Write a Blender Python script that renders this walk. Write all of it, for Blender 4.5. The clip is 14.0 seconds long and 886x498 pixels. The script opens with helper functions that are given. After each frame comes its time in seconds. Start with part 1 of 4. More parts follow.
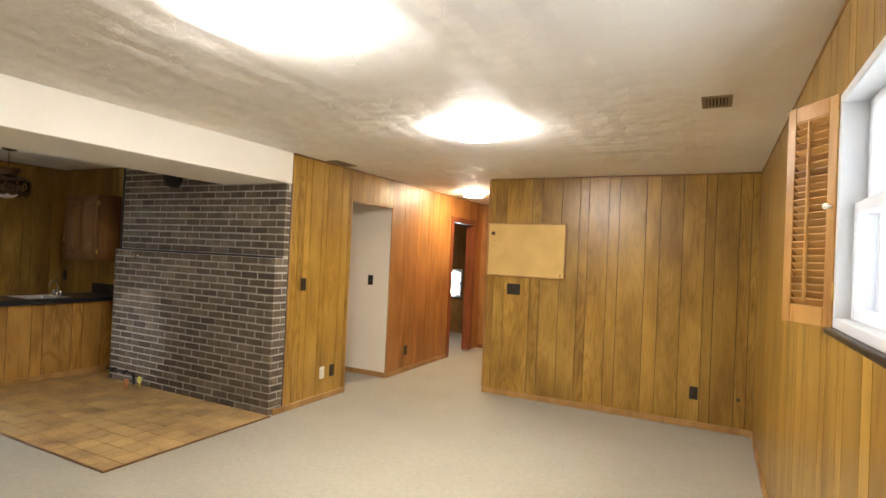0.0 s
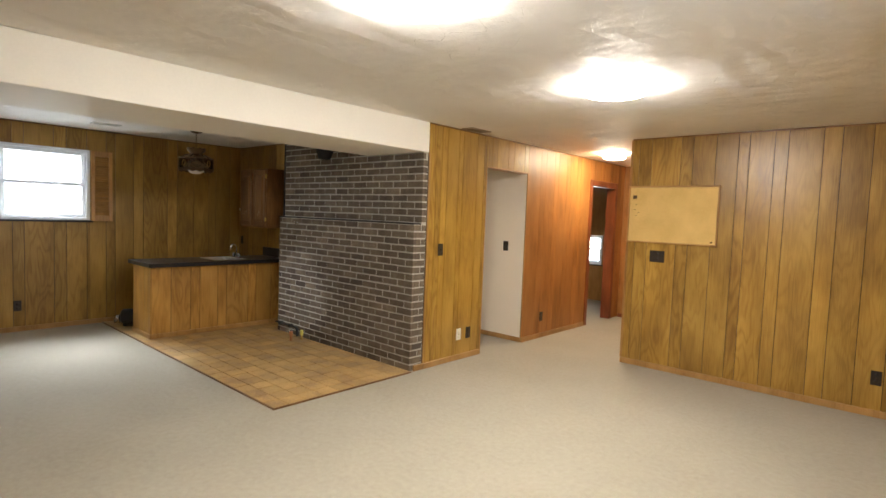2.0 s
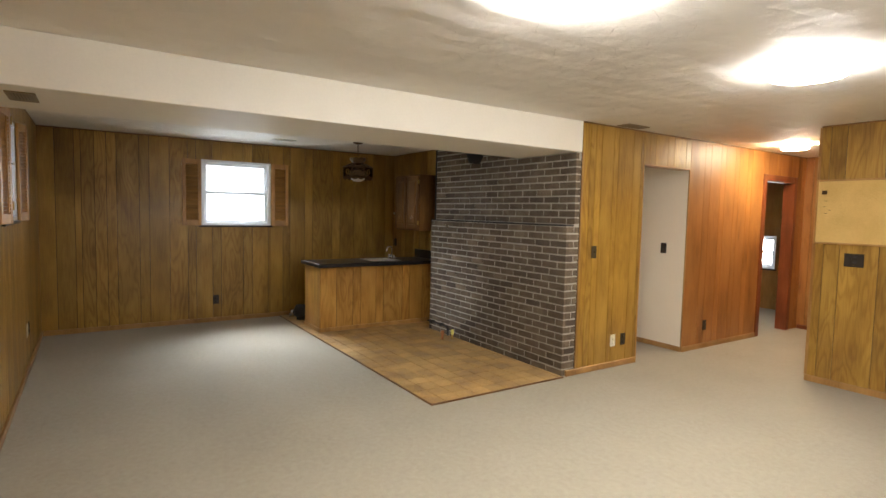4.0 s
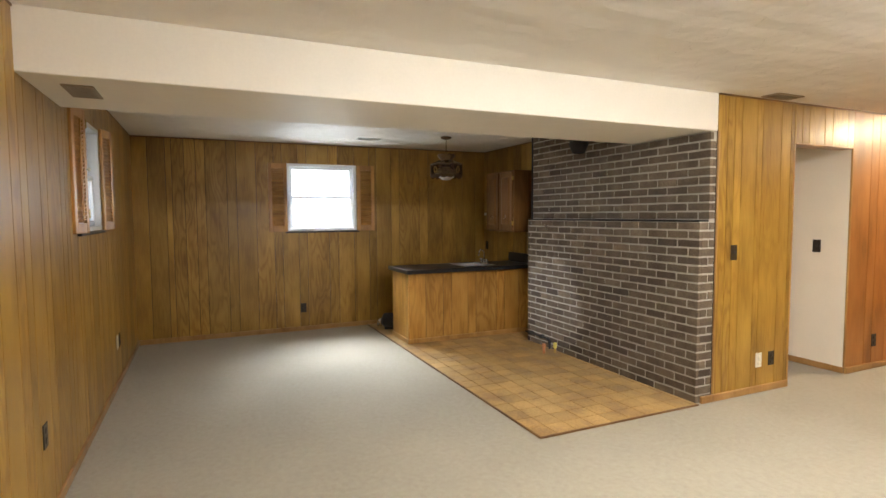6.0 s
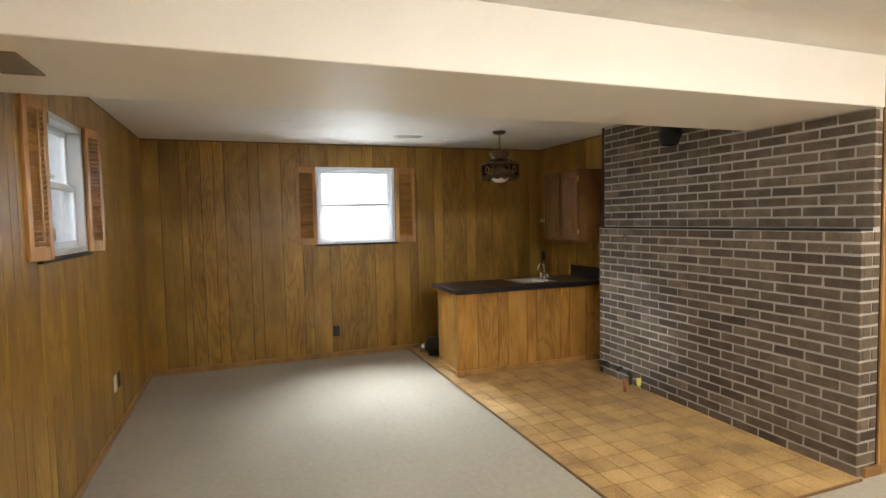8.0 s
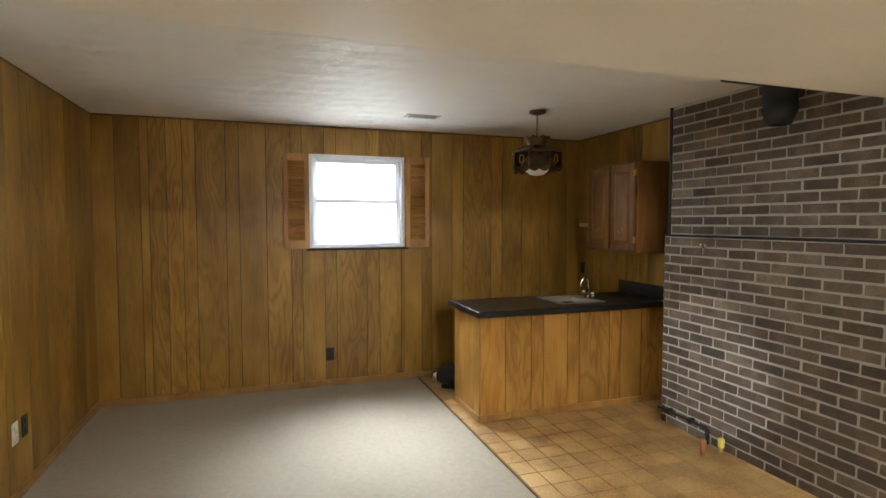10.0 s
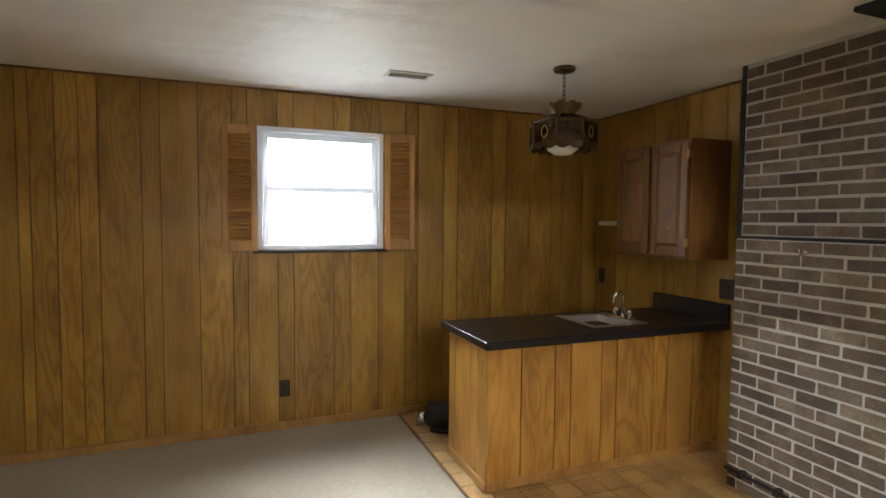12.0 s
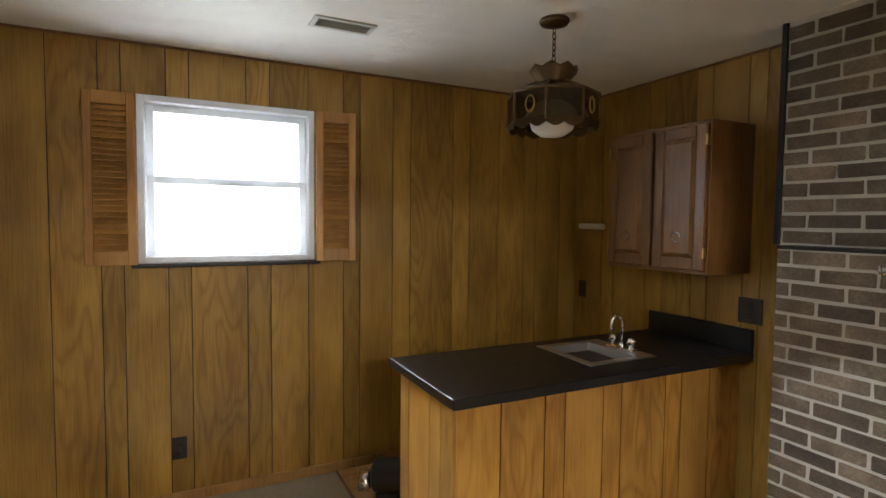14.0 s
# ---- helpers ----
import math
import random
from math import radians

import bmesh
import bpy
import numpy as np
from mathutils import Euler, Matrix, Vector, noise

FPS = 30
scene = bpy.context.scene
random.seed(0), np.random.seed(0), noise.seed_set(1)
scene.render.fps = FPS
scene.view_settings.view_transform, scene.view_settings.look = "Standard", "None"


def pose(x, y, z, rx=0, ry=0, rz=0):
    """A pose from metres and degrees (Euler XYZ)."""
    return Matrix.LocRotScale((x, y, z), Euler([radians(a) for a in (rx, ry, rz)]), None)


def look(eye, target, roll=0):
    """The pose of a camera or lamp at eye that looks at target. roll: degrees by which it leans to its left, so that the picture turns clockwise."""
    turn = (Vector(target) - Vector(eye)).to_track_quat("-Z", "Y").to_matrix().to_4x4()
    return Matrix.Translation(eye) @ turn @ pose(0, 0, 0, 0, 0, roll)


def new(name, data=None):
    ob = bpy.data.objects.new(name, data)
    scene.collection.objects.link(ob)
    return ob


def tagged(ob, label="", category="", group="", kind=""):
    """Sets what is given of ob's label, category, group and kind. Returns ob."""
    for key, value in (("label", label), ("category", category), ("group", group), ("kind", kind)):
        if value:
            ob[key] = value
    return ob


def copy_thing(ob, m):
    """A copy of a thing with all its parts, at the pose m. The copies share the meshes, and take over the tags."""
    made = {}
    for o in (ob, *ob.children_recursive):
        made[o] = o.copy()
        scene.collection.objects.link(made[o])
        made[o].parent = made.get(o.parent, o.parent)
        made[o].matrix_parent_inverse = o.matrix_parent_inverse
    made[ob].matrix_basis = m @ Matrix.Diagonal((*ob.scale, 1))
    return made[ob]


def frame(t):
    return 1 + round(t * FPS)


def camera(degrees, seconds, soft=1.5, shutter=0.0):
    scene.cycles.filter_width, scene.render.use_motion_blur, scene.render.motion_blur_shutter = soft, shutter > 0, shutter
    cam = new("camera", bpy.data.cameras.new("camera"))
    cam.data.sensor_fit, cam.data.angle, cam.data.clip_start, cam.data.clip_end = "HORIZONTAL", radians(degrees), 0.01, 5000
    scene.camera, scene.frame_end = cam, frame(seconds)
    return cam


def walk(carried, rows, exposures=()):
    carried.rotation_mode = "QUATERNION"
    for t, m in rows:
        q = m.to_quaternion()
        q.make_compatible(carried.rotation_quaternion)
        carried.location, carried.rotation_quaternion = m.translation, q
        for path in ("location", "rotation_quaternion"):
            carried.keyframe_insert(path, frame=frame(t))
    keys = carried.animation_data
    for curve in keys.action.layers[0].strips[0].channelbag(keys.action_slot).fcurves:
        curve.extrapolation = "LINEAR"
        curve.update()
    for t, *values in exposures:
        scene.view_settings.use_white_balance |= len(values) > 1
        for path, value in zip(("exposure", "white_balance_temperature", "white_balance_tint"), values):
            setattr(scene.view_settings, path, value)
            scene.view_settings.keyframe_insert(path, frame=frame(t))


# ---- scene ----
cam = camera(79.5, 14.0)
PATH = [
    (0, (0.215, 0.285, 1.45), (-0.696, 2.066, 1.474), 2.6),
    (0.5, (0.233, 0.318, 1.465), (-0.778, 2.043, 1.444), 2.6),
    (1, (0.237, 0.318, 1.452), (-0.869, 1.983, 1.395), 2.5),
    (1.5, (0.286, 0.304, 1.442), (-0.939, 1.883, 1.351), 2.4),
    (2, (0.266, 0.294, 1.451), (-1.065, 1.782, 1.326), 2.2),
    (2.5, (0.248, 0.262, 1.447), (-1.176, 1.659, 1.3), 2.0),
    (3, (0.217, 0.22, 1.436), (-1.287, 1.529, 1.288), 1.6),
    (3.5, (0.208, 0.184, 1.433), (-1.375, 1.399, 1.295), 1.4),
    (4, (0.189, 0.198, 1.455), (-1.476, 1.297, 1.32), 1.3),
    (6.5, (-0.562, 0.459, 1.405), (-2.406, 1.225, 1.288), -0.6),
    (7, (-0.76, 0.52, 1.396), (-2.627, 1.23, 1.292), -0.7),
    (7.5, (-1.023, 0.617, 1.414), (-2.902, 1.296, 1.316), -0.8),
    (8, (-1.265, 0.614, 1.472), (-3.136, 1.31, 1.361), -1.2),
    (10.5, (-2.52, 1.049, 1.453), (-4.415, 1.679, 1.356), 0.2),
    (11, (-2.778, 1.095, 1.434), (-4.671, 1.735, 1.343), 0.5),
    (11.5, (-3.075, 1.126, 1.455), (-4.951, 1.812, 1.35), 0.7),
    (12, (-3.311, 1.216, 1.442), (-5.174, 1.937, 1.335), 0.5),
    (12.5, (-3.559, 1.316, 1.469), (-5.405, 2.078, 1.35), 0.3),
    (13, (-3.741, 1.383, 1.445), (-5.571, 2.183, 1.342), 0.5),
    (13.5, (-3.939, 1.454, 1.451), (-5.746, 2.305, 1.353), 0.5),
    (14, (-4.069, 1.522, 1.461), (-5.858, 2.41, 1.354), 0.6),
]

EXPOSURES = [(0, 1.25), (4.2, 1.05), (6.4, 1.5), (8.2, 1.5), (10.4, 1.45), (14, 1.3)]
walk(cam, [(t, look(eye, target, roll)) for t, eye, target, roll in PATH], EXPOSURES)

# ---- light ----
world = bpy.data.worlds.new("world")
scene.world = world
world.use_nodes = True
wn = world.node_tree
sky = wn.nodes.new("ShaderNodeTexSky")
sky.sky_type, sky.sun_disc = "NISHITA", False
sky.sun_elevation, sky.sun_rotation = radians(48), radians(0)
sky.dust_density = 6.0
wn.links.new(sky.outputs[0], wn.nodes["Background"].inputs[0])
wn.nodes["Background"].inputs[1].default_value = 0.15
sun_data = bpy.data.lights.new("sun", "SUN")
sun_data.energy, sun_data.angle, sun_data.color = 4.0, radians(10), (1, 0.95, 0.88)
sun = new("sun", sun_data)
sun.matrix_world = look((0, 0, 10), (0.0, -1.0, 8.89))

LAMP_GLOW, HALL_GLOW = 57.0, 80.0


def window_light(at, target, w, h, watts, spread):
    d = bpy.data.lights.new("window_daylight", "AREA")
    d.shape, d.size, d.size_y, d.energy, d.color = "RECTANGLE", w, h, watts, (0.86, 0.93, 1.0)
    d.spread = radians(spread)
    ob = new("window_daylight", d)
    ob.matrix_world = look(at, target)
    return ob


# ---- materials ----
def mat(name):
    m = bpy.data.materials.new(name)
    m.use_nodes = True
    return m, m.node_tree.nodes, m.node_tree.links, m.node_tree.nodes["Principled BSDF"]


def node(n, kind, **values):
    x = n.new("ShaderNode" + kind)
    for key, v in values.items():
        x.inputs[key.replace("_", " ")].default_value = v
    return x


def ramp(n, l, source, stops):
    r = n.new("ShaderNodeValToRGB")
    el = r.color_ramp.elements
    while len(el) < len(stops):
        el.new(0.5)
    for e, (p, c) in zip(el, stops):
        e.position, e.color = p, (*c, 1)
    l.new(source, r.inputs[0])
    return r.outputs[0]


def math_node(n, l, op, a, b):
    x = n.new("ShaderNodeMath")
    x.operation = op
    for i, v in enumerate((a, b)):
        if isinstance(v, (int, float)):
            x.inputs[i].default_value = v
        else:
            l.new(v, x.inputs[i])
    return x.outputs[0]


def mixed(n, l, kind, fac, a, b):
    x = n.new("ShaderNodeMix")
    x.data_type, x.blend_type = "RGBA", kind
    for i, v in ((0, fac), (6, a), (7, b)):
        if isinstance(v, (int, float)):
            x.inputs[i].default_value = v
        elif isinstance(v, tuple):
            x.inputs[i].default_value = (*v, 1)
        else:
            l.new(v, x.inputs[i])
    return x.outputs[2]


def bump(n, l, bsdf, height, strength, distance):
    b = node(n, "Bump", Strength=strength, Distance=distance)
    l.new(height, b.inputs["Height"])
    l.new(b.outputs[0], bsdf.inputs["Normal"])


def plain(name, colour, rough=0.5, metal=0.0, grain=40.0, vary=0.12, relief=0.15):
    """A surface with faint mottling and relief."""
    m, n, l, p = mat(name)
    tc = n.new("ShaderNodeTexCoord")
    a = node(n, "TexNoise", Scale=grain, Detail=5.0)
    b = node(n, "TexNoise", Scale=grain / 12, Detail=3.0)
    for x in (a, b):
        l.new(tc.outputs["Object"], x.inputs["Vector"])
    f = math_node(n, l, "MULTIPLY", math_node(n, l, "ADD", a.outputs[0], b.outputs[0]), 0.5)
    dark, light = tuple(c * (1 - vary) for c in colour), tuple(min(1, c * (1 + vary)) for c in colour)
    l.new(ramp(n, l, f, [(0.3, dark), (0.7, light)]), p.inputs["Base Color"])
    l.new(ramp(n, l, f, [(0.3, (rough * 0.85,) * 3), (0.7, (min(1, rough * 1.15),) * 3)]), p.inputs["Roughness"])
    p.inputs["Metallic"].default_value = metal
    if relief:
        bump(n, l, p, a.outputs[0], relief, 0.002)
    return m


def wood(name, dark, mid, light, rough=0.33, across=(1.0, 1.0, 0.0), figure=1.0, vary=0.2):
    """Oak-faced board, grain upright, each board a little different."""
    m, n, l, p = mat(name)
    geo = n.new("ShaderNodeNewGeometry")
    info = n.new("ShaderNodeObjectInfo")
    dot = n.new("ShaderNodeVectorMath")
    dot.operation = "DOT_PRODUCT"
    dot.inputs[1].default_value = across
    l.new(geo.outputs["Position"], dot.inputs[0])
    sep = n.new("ShaderNodeSeparateXYZ")
    l.new(geo.outputs["Position"], sep.inputs[0])
    shift = math_node(n, l, "MULTIPLY", info.outputs["Random"], 37.0)

    def coords(su, sz):
        c = n.new("ShaderNodeCombineXYZ")
        l.new(math_node(n, l, "MULTIPLY", dot.outputs["Value"], su), c.inputs[0])
        l.new(math_node(n, l, "MULTIPLY", sep.outputs[2], sz), c.inputs[1])
        l.new(shift, c.inputs[2])
        return c.outputs[0]

    fine = node(n, "TexNoise", Scale=1.0, Detail=6.0, Roughness=0.65)
    l.new(coords(190, 5), fine.inputs["Vector"])
    field = node(n, "TexNoise", Scale=1.0, Detail=2.0, Roughness=0.45)
    l.new(coords(6.5, 1.3), field.inputs["Vector"])
    rings = math_node(n, l, "SINE", math_node(n, l, "MULTIPLY", field.outputs[0], 60.0), 0.0)
    rings = math_node(n, l, "MULTIPLY", math_node(n, l, "ADD", rings, 1.0), 0.5)
    rings = math_node(n, l, "POWER", rings, 2.2)
    blot = node(n, "TexNoise", Scale=1.0, Detail=3.0)
    l.new(coords(5, 1.6), blot.inputs["Vector"])
    knots = n.new("ShaderNodeTexVoronoi")
    knots.inputs["Scale"].default_value = 1.0
    l.new(coords(5.2, 1.25), knots.inputs["Vector"])
    knot = ramp(n, l, knots.outputs["Distance"], [(0.0, (1, 1, 1)), (0.10, (0, 0, 0))])
    f = math_node(n, l, "ADD", math_node(n, l, "MULTIPLY", fine.outputs[0], 0.4), math_node(n, l, "MULTIPLY", blot.outputs[0], 0.6))
    base = ramp(n, l, f, [(0.36, dark), (0.5, mid), (0.64, light)])
    showy = math_node(n, l, "FRACT", math_node(n, l, "MULTIPLY", info.outputs["Random"], 17.3), 0.0)
    rings = math_node(n, l, "MULTIPLY", rings, math_node(n, l, "MULTIPLY", showy, 0.62 * figure))
    base = mixed(n, l, "MULTIPLY", rings, base, (0.58, 0.47, 0.33))
    base = mixed(n, l, "MULTIPLY", math_node(n, l, "MULTIPLY", knot, 0.5), base, (0.3, 0.2, 0.12))
    tint = ramp(n, l, info.outputs["Random"], [(0.0, (1 - vary, 1 - vary * 1.05, 1 - vary * 1.15)), (0.5, (0.95, 0.95, 0.95)), (1.0, (1.12, 1.1, 1.02))])
    base = mixed(n, l, "MULTIPLY", 1.0, base, tint)
    l.new(base, p.inputs["Base Color"])
    l.new(ramp(n, l, fine.outputs[0], [(0.3, (rough * 0.8,) * 3), (0.7, (rough * 1.25,) * 3)]), p.inputs["Roughness"])
    bump(n, l, p, fine.outputs[0], 0.10, 0.002)
    return m


OAK = ((0.235, 0.126, 0.024), (0.355, 0.203, 0.038), (0.46, 0.282, 0.06))
m_panel = wood("oak_panelling", *OAK)
m_red = wood("red_panelling", (0.22, 0.09, 0.022), (0.36, 0.155, 0.042), (0.44, 0.205, 0.06), rough=0.46, figure=0.3, vary=0.15)
m_bar = wood("bar_panelling", (0.29, 0.14, 0.03), (0.47, 0.245, 0.055), (0.58, 0.33, 0.085))
m_cab = wood("cabinet_wood", (0.11, 0.05, 0.015), (0.19, 0.09, 0.027), (0.25, 0.125, 0.04), figure=0.5, vary=0.1)
m_shutter = wood("shutter_wood", (0.32, 0.15, 0.04), (0.47, 0.24, 0.065), (0.56, 0.31, 0.09), figure=0.25, vary=0.1)
m_trim = wood("trim_wood", (0.24, 0.12, 0.035), (0.4, 0.22, 0.075), (0.5, 0.29, 0.11), figure=0.2, vary=0.15)
m_dooredge = wood("door_wood", (0.12, 0.032, 0.012), (0.2, 0.055, 0.02), (0.27, 0.08, 0.03), figure=0.2, vary=0.1)
m_groove = plain("groove_dark", (0.035, 0.017, 0.006), 0.7)
m_white = plain("white_paint", (0.87, 0.84, 0.77), 0.55, grain=60, vary=0.03, relief=0.1)
# white paint again, tinted warm to imitate light inside the recess
m_white_lit = plain("white_paint_lit", (0.90, 0.83, 0.72), 0.5, grain=60, vary=0.02, relief=0.08)
m_vinyl = plain("white_vinyl", (0.82, 0.83, 0.85), 0.35, vary=0.03, relief=0.05)
# vinyl lets a little daylight through
vn, vl = m_vinyl.node_tree.nodes, m_vinyl.node_tree.links
thin, blend = vn.new("ShaderNodeBsdfTranslucent"), vn.new("ShaderNodeMixShader")
thin.inputs[0].default_value, blend.inputs[0].default_value = (0.85, 0.86, 0.88, 1), 0.3
vl.new(vn["Principled BSDF"].outputs[0], blend.inputs[1])
vl.new(thin.outputs[0], blend.inputs[2])
vl.new(blend.outputs[0], vn["Material Output"].inputs[0])
m_black = plain("black_laminate", (0.010, 0.010, 0.012), 0.34, grain=200, vary=0.05, relief=0.0)
m_blackplate = plain("brown_plastic", (0.022, 0.015, 0.011), 0.4, vary=0.1, relief=0.03)
m_whiteplate = plain("ivory_plastic", (0.8, 0.76, 0.66), 0.4, vary=0.03, relief=0.03)
m_iron = plain("black_iron", (0.009, 0.009, 0.01), 0.7, 0.0, vary=0.3)
m_chrome = plain("chrome", (0.75, 0.76, 0.78), 0.14, 1.0, vary=0.04, relief=0.02)
m_steel = plain("stainless_steel", (0.88, 0.89, 0.9), 0.32, 1.0, grain=200, vary=0.02, relief=0.0)
m_bronze = plain("bronze", (0.12, 0.075, 0.035), 0.4, 0.8, vary=0.25)
m_brass = plain("brass", (0.55, 0.38, 0.12), 0.35, 0.9, vary=0.15)
m_copper = plain("copper", (0.55, 0.25, 0.12), 0.4, 0.9, vary=0.2)
m_grille = plain("tan_grille", (0.28, 0.22, 0.15), 0.5, 0.2)
m_whitegrille = plain("white_grille", (0.62, 0.62, 0.58), 0.45)
m_duct_shade = plain("duct_shade", (0.02, 0.018, 0.015), 0.9)
m_yellow = plain("yellow_plastic", (0.75, 0.68, 0.15), 0.4)
m_black_rubber = plain("black_plastic", (0.012, 0.012, 0.013), 0.45)


def cork():
    m, n, l, p = mat("cork")
    tc = n.new("ShaderNodeTexCoord")
    a = node(n, "TexNoise", Scale=180.0, Detail=4.0)
    b = node(n, "TexNoise", Scale=6.0, Detail=3.0)
    for x in (a, b):
        l.new(tc.outputs["Object"], x.inputs["Vector"])
    f = math_node(n, l, "ADD", math_node(n, l, "MULTIPLY", a.outputs[0], 0.6), math_node(n, l, "MULTIPLY", b.outputs[0], 0.4))
    l.new(ramp(n, l, f, [(0.35, (0.56, 0.37, 0.12)), (0.65, (0.72, 0.5, 0.19))]), p.inputs["Base Color"])
    p.inputs["Roughness"].default_value = 0.9
    bump(n, l, p, a.outputs[0], 0.3, 0.002)
    return m


def carpet():
    m, n, l, p = mat("carpet")
    geo = n.new("ShaderNodeNewGeometry")
    a = node(n, "TexNoise", Scale=260.0, Detail=3.0, Roughness=0.7)
    b = node(n, "TexNoise", Scale=28.0, Detail=4.0, Roughness=0.6)
    c = node(n, "TexNoise", Scale=1.3, Detail=4.0)
    for x in (a, b, c):
        l.new(geo.outputs["Position"], x.inputs["Vector"])
    f = math_node(n, l, "ADD", math_node(n, l, "MULTIPLY", a.outputs[0], 0.4), math_node(n, l, "ADD", math_node(n, l, "MULTIPLY", b.outputs[0], 0.35), math_node(n, l, "MULTIPLY", c.outputs[0], 0.25)))
    l.new(ramp(n, l, f, [(0.34, (0.30, 0.268, 0.205)), (0.5, (0.37, 0.333, 0.26)), (0.66, (0.43, 0.39, 0.31))]), p.inputs["Base Color"])
    p.inputs["Roughness"].default_value = 1.0
    p.inputs["Sheen Weight"].default_value = 0.15
    bump(n, l, p, math_node(n, l, "ADD", a.outputs[0], b.outputs[0]), 0.5, 0.006)
    return m


def ceiling_paint():
    """Plaster stamped in rows of overlapping fans."""
    m, n, l, p = mat("ceiling_plaster")
    geo = n.new("ShaderNodeNewGeometry")
    warp = node(n, "TexNoise", Scale=3.0, Detail=3.0)
    l.new(geo.outputs["Position"], warp.inputs["Vector"])
    vec = mixed(n, l, "ADD", 0.22, geo.outputs["Position"], warp.outputs["Color"])
    sep = n.new("ShaderNodeSeparateXYZ")
    l.new(vec, sep.inputs[0])
    # rows across y, teeth along x
    tooth = math_node(n, l, "PINGPONG", math_node(n, l, "MULTIPLY", sep.outputs[0], 5.0), 0.5)
    row = math_node(n, l, "ADD", math_node(n, l, "MULTIPLY", sep.outputs[1], 3.4), math_node(n, l, "MULTIPLY", tooth, 0.7))
    saw = math_node(n, l, "FRACT", row, 0.0)
    fine = node(n, "TexNoise", Scale=38.0, Detail=5.0, Roughness=0.65)
    l.new(geo.outputs["Position"], fine.inputs["Vector"])
    lump = node(n, "TexNoise", Scale=5.0, Detail=1.5)
    l.new(geo.outputs["Position"], lump.inputs["Vector"])
    hgt = math_node(n, l, "ADD", math_node(n, l, "MULTIPLY", saw, 0.36), math_node(n, l, "MULTIPLY", fine.outputs[0], 0.05))
    hgt = math_node(n, l, "ADD", hgt, math_node(n, l, "MULTIPLY", lump.outputs[0], 0.4))
    big = node(n, "TexNoise", Scale=1.1, Detail=2.0)
    l.new(geo.outputs["Position"], big.inputs["Vector"])
    l.new(ramp(n, l, big.outputs[0], [(0.3, (0.80, 0.78, 0.74)), (0.7, (0.87, 0.85, 0.81))]), p.inputs["Base Color"])
    p.inputs["Roughness"].default_value = 0.6
    bump(n, l, p, hgt, 0.7, 0.045)
    return m


def brick_mat():
    m, n, l, p = mat("grey_brown_brick")
    geo = n.new("ShaderNodeNewGeometry")
    info = n.new("ShaderNodeObjectInfo")
    a = node(n, "TexNoise", Scale=90.0, Detail=6.0, Roughness=0.7)
    b = node(n, "TexNoise", Scale=9.0, Detail=4.0)
    for x in (a, b):
        l.new(geo.outputs["Position"], x.inputs["Vector"])
    f = math_node(n, l, "ADD", math_node(n, l, "MULTIPLY", a.outputs[0], 0.5), math_node(n, l, "MULTIPLY", b.outputs[0], 0.5))
    base = ramp(n, l, f, [(0.33, (0.060, 0.046, 0.033)), (0.52, (0.115, 0.092, 0.068)), (0.68, (0.195, 0.162, 0.125))])
    tint = ramp(n, l, info.outputs["Random"], [(0.0, (0.55, 0.5, 0.5)), (0.3, (0.95, 0.88, 0.8)), (0.7, (1.1, 1.05, 0.95)), (1.0, (1.6, 1.5, 1.42))])
    l.new(mixed(n, l, "MULTIPLY", 1.0, base, tint), p.inputs["Base Color"])
    p.inputs["Roughness"].default_value = 0.72
    bump(n, l, p, a.outputs[0], 0.5, 0.004)
    return m


def tile_mat():
    m, n, l, p = mat("buff_tile")
    geo = n.new("ShaderNodeNewGeometry")
    info = n.new("ShaderNodeObjectInfo")
    a = node(n, "TexNoise", Scale=70.0, Detail=5.0)
    b = node(n, "TexNoise", Scale=4.0, Detail=4.0)
    for x in (a, b):
        l.new(geo.outputs["Position"], x.inputs["Vector"])
    f = math_node(n, l, "ADD", math_node(n, l, "MULTIPLY", a.outputs[0], 0.35), math_node(n, l, "MULTIPLY", b.outputs[0], 0.65))
    base = ramp(n, l, f, [(0.36, (0.29, 0.17, 0.065)), (0.5, (0.48, 0.31, 0.125)), (0.64, (0.6, 0.41, 0.185))])
    tint = ramp(n, l, info.outputs["Random"], [(0.0, (0.84, 0.83, 0.81)), (0.5, (1.0, 1.0, 1.0)), (1.0, (1.1, 1.08, 1.05))])
    l.new(mixed(n, l, "MULTIPLY", 1.0, base, tint), p.inputs["Base Color"])
    l.new(ramp(n, l, b.outputs[0], [(0.3, (0.32,) * 3), (0.7, (0.6,) * 3)]), p.inputs["Roughness"])
    bump(n, l, p, b.outputs[0], 0.2, 0.004)
    return m


def glow(name, colour, strength):
    m, n, l, p = mat(name)
    p.inputs["Base Color"].default_value = (*colour, 1)
    p.inputs["Emission Color"].default_value = (*colour, 1)
    p.inputs["Emission Strength"].default_value = strength
    return m


def glass_mat(name, colour, rough=0.0):
    m, n, l, p = mat(name)
    p.inputs["Base Color"].default_value = (*colour, 1)
    p.inputs["Transmission Weight"].default_value = 1.0
    p.inputs["Roughness"].default_value = rough
    p.inputs["IOR"].default_value = 1.45
    return m


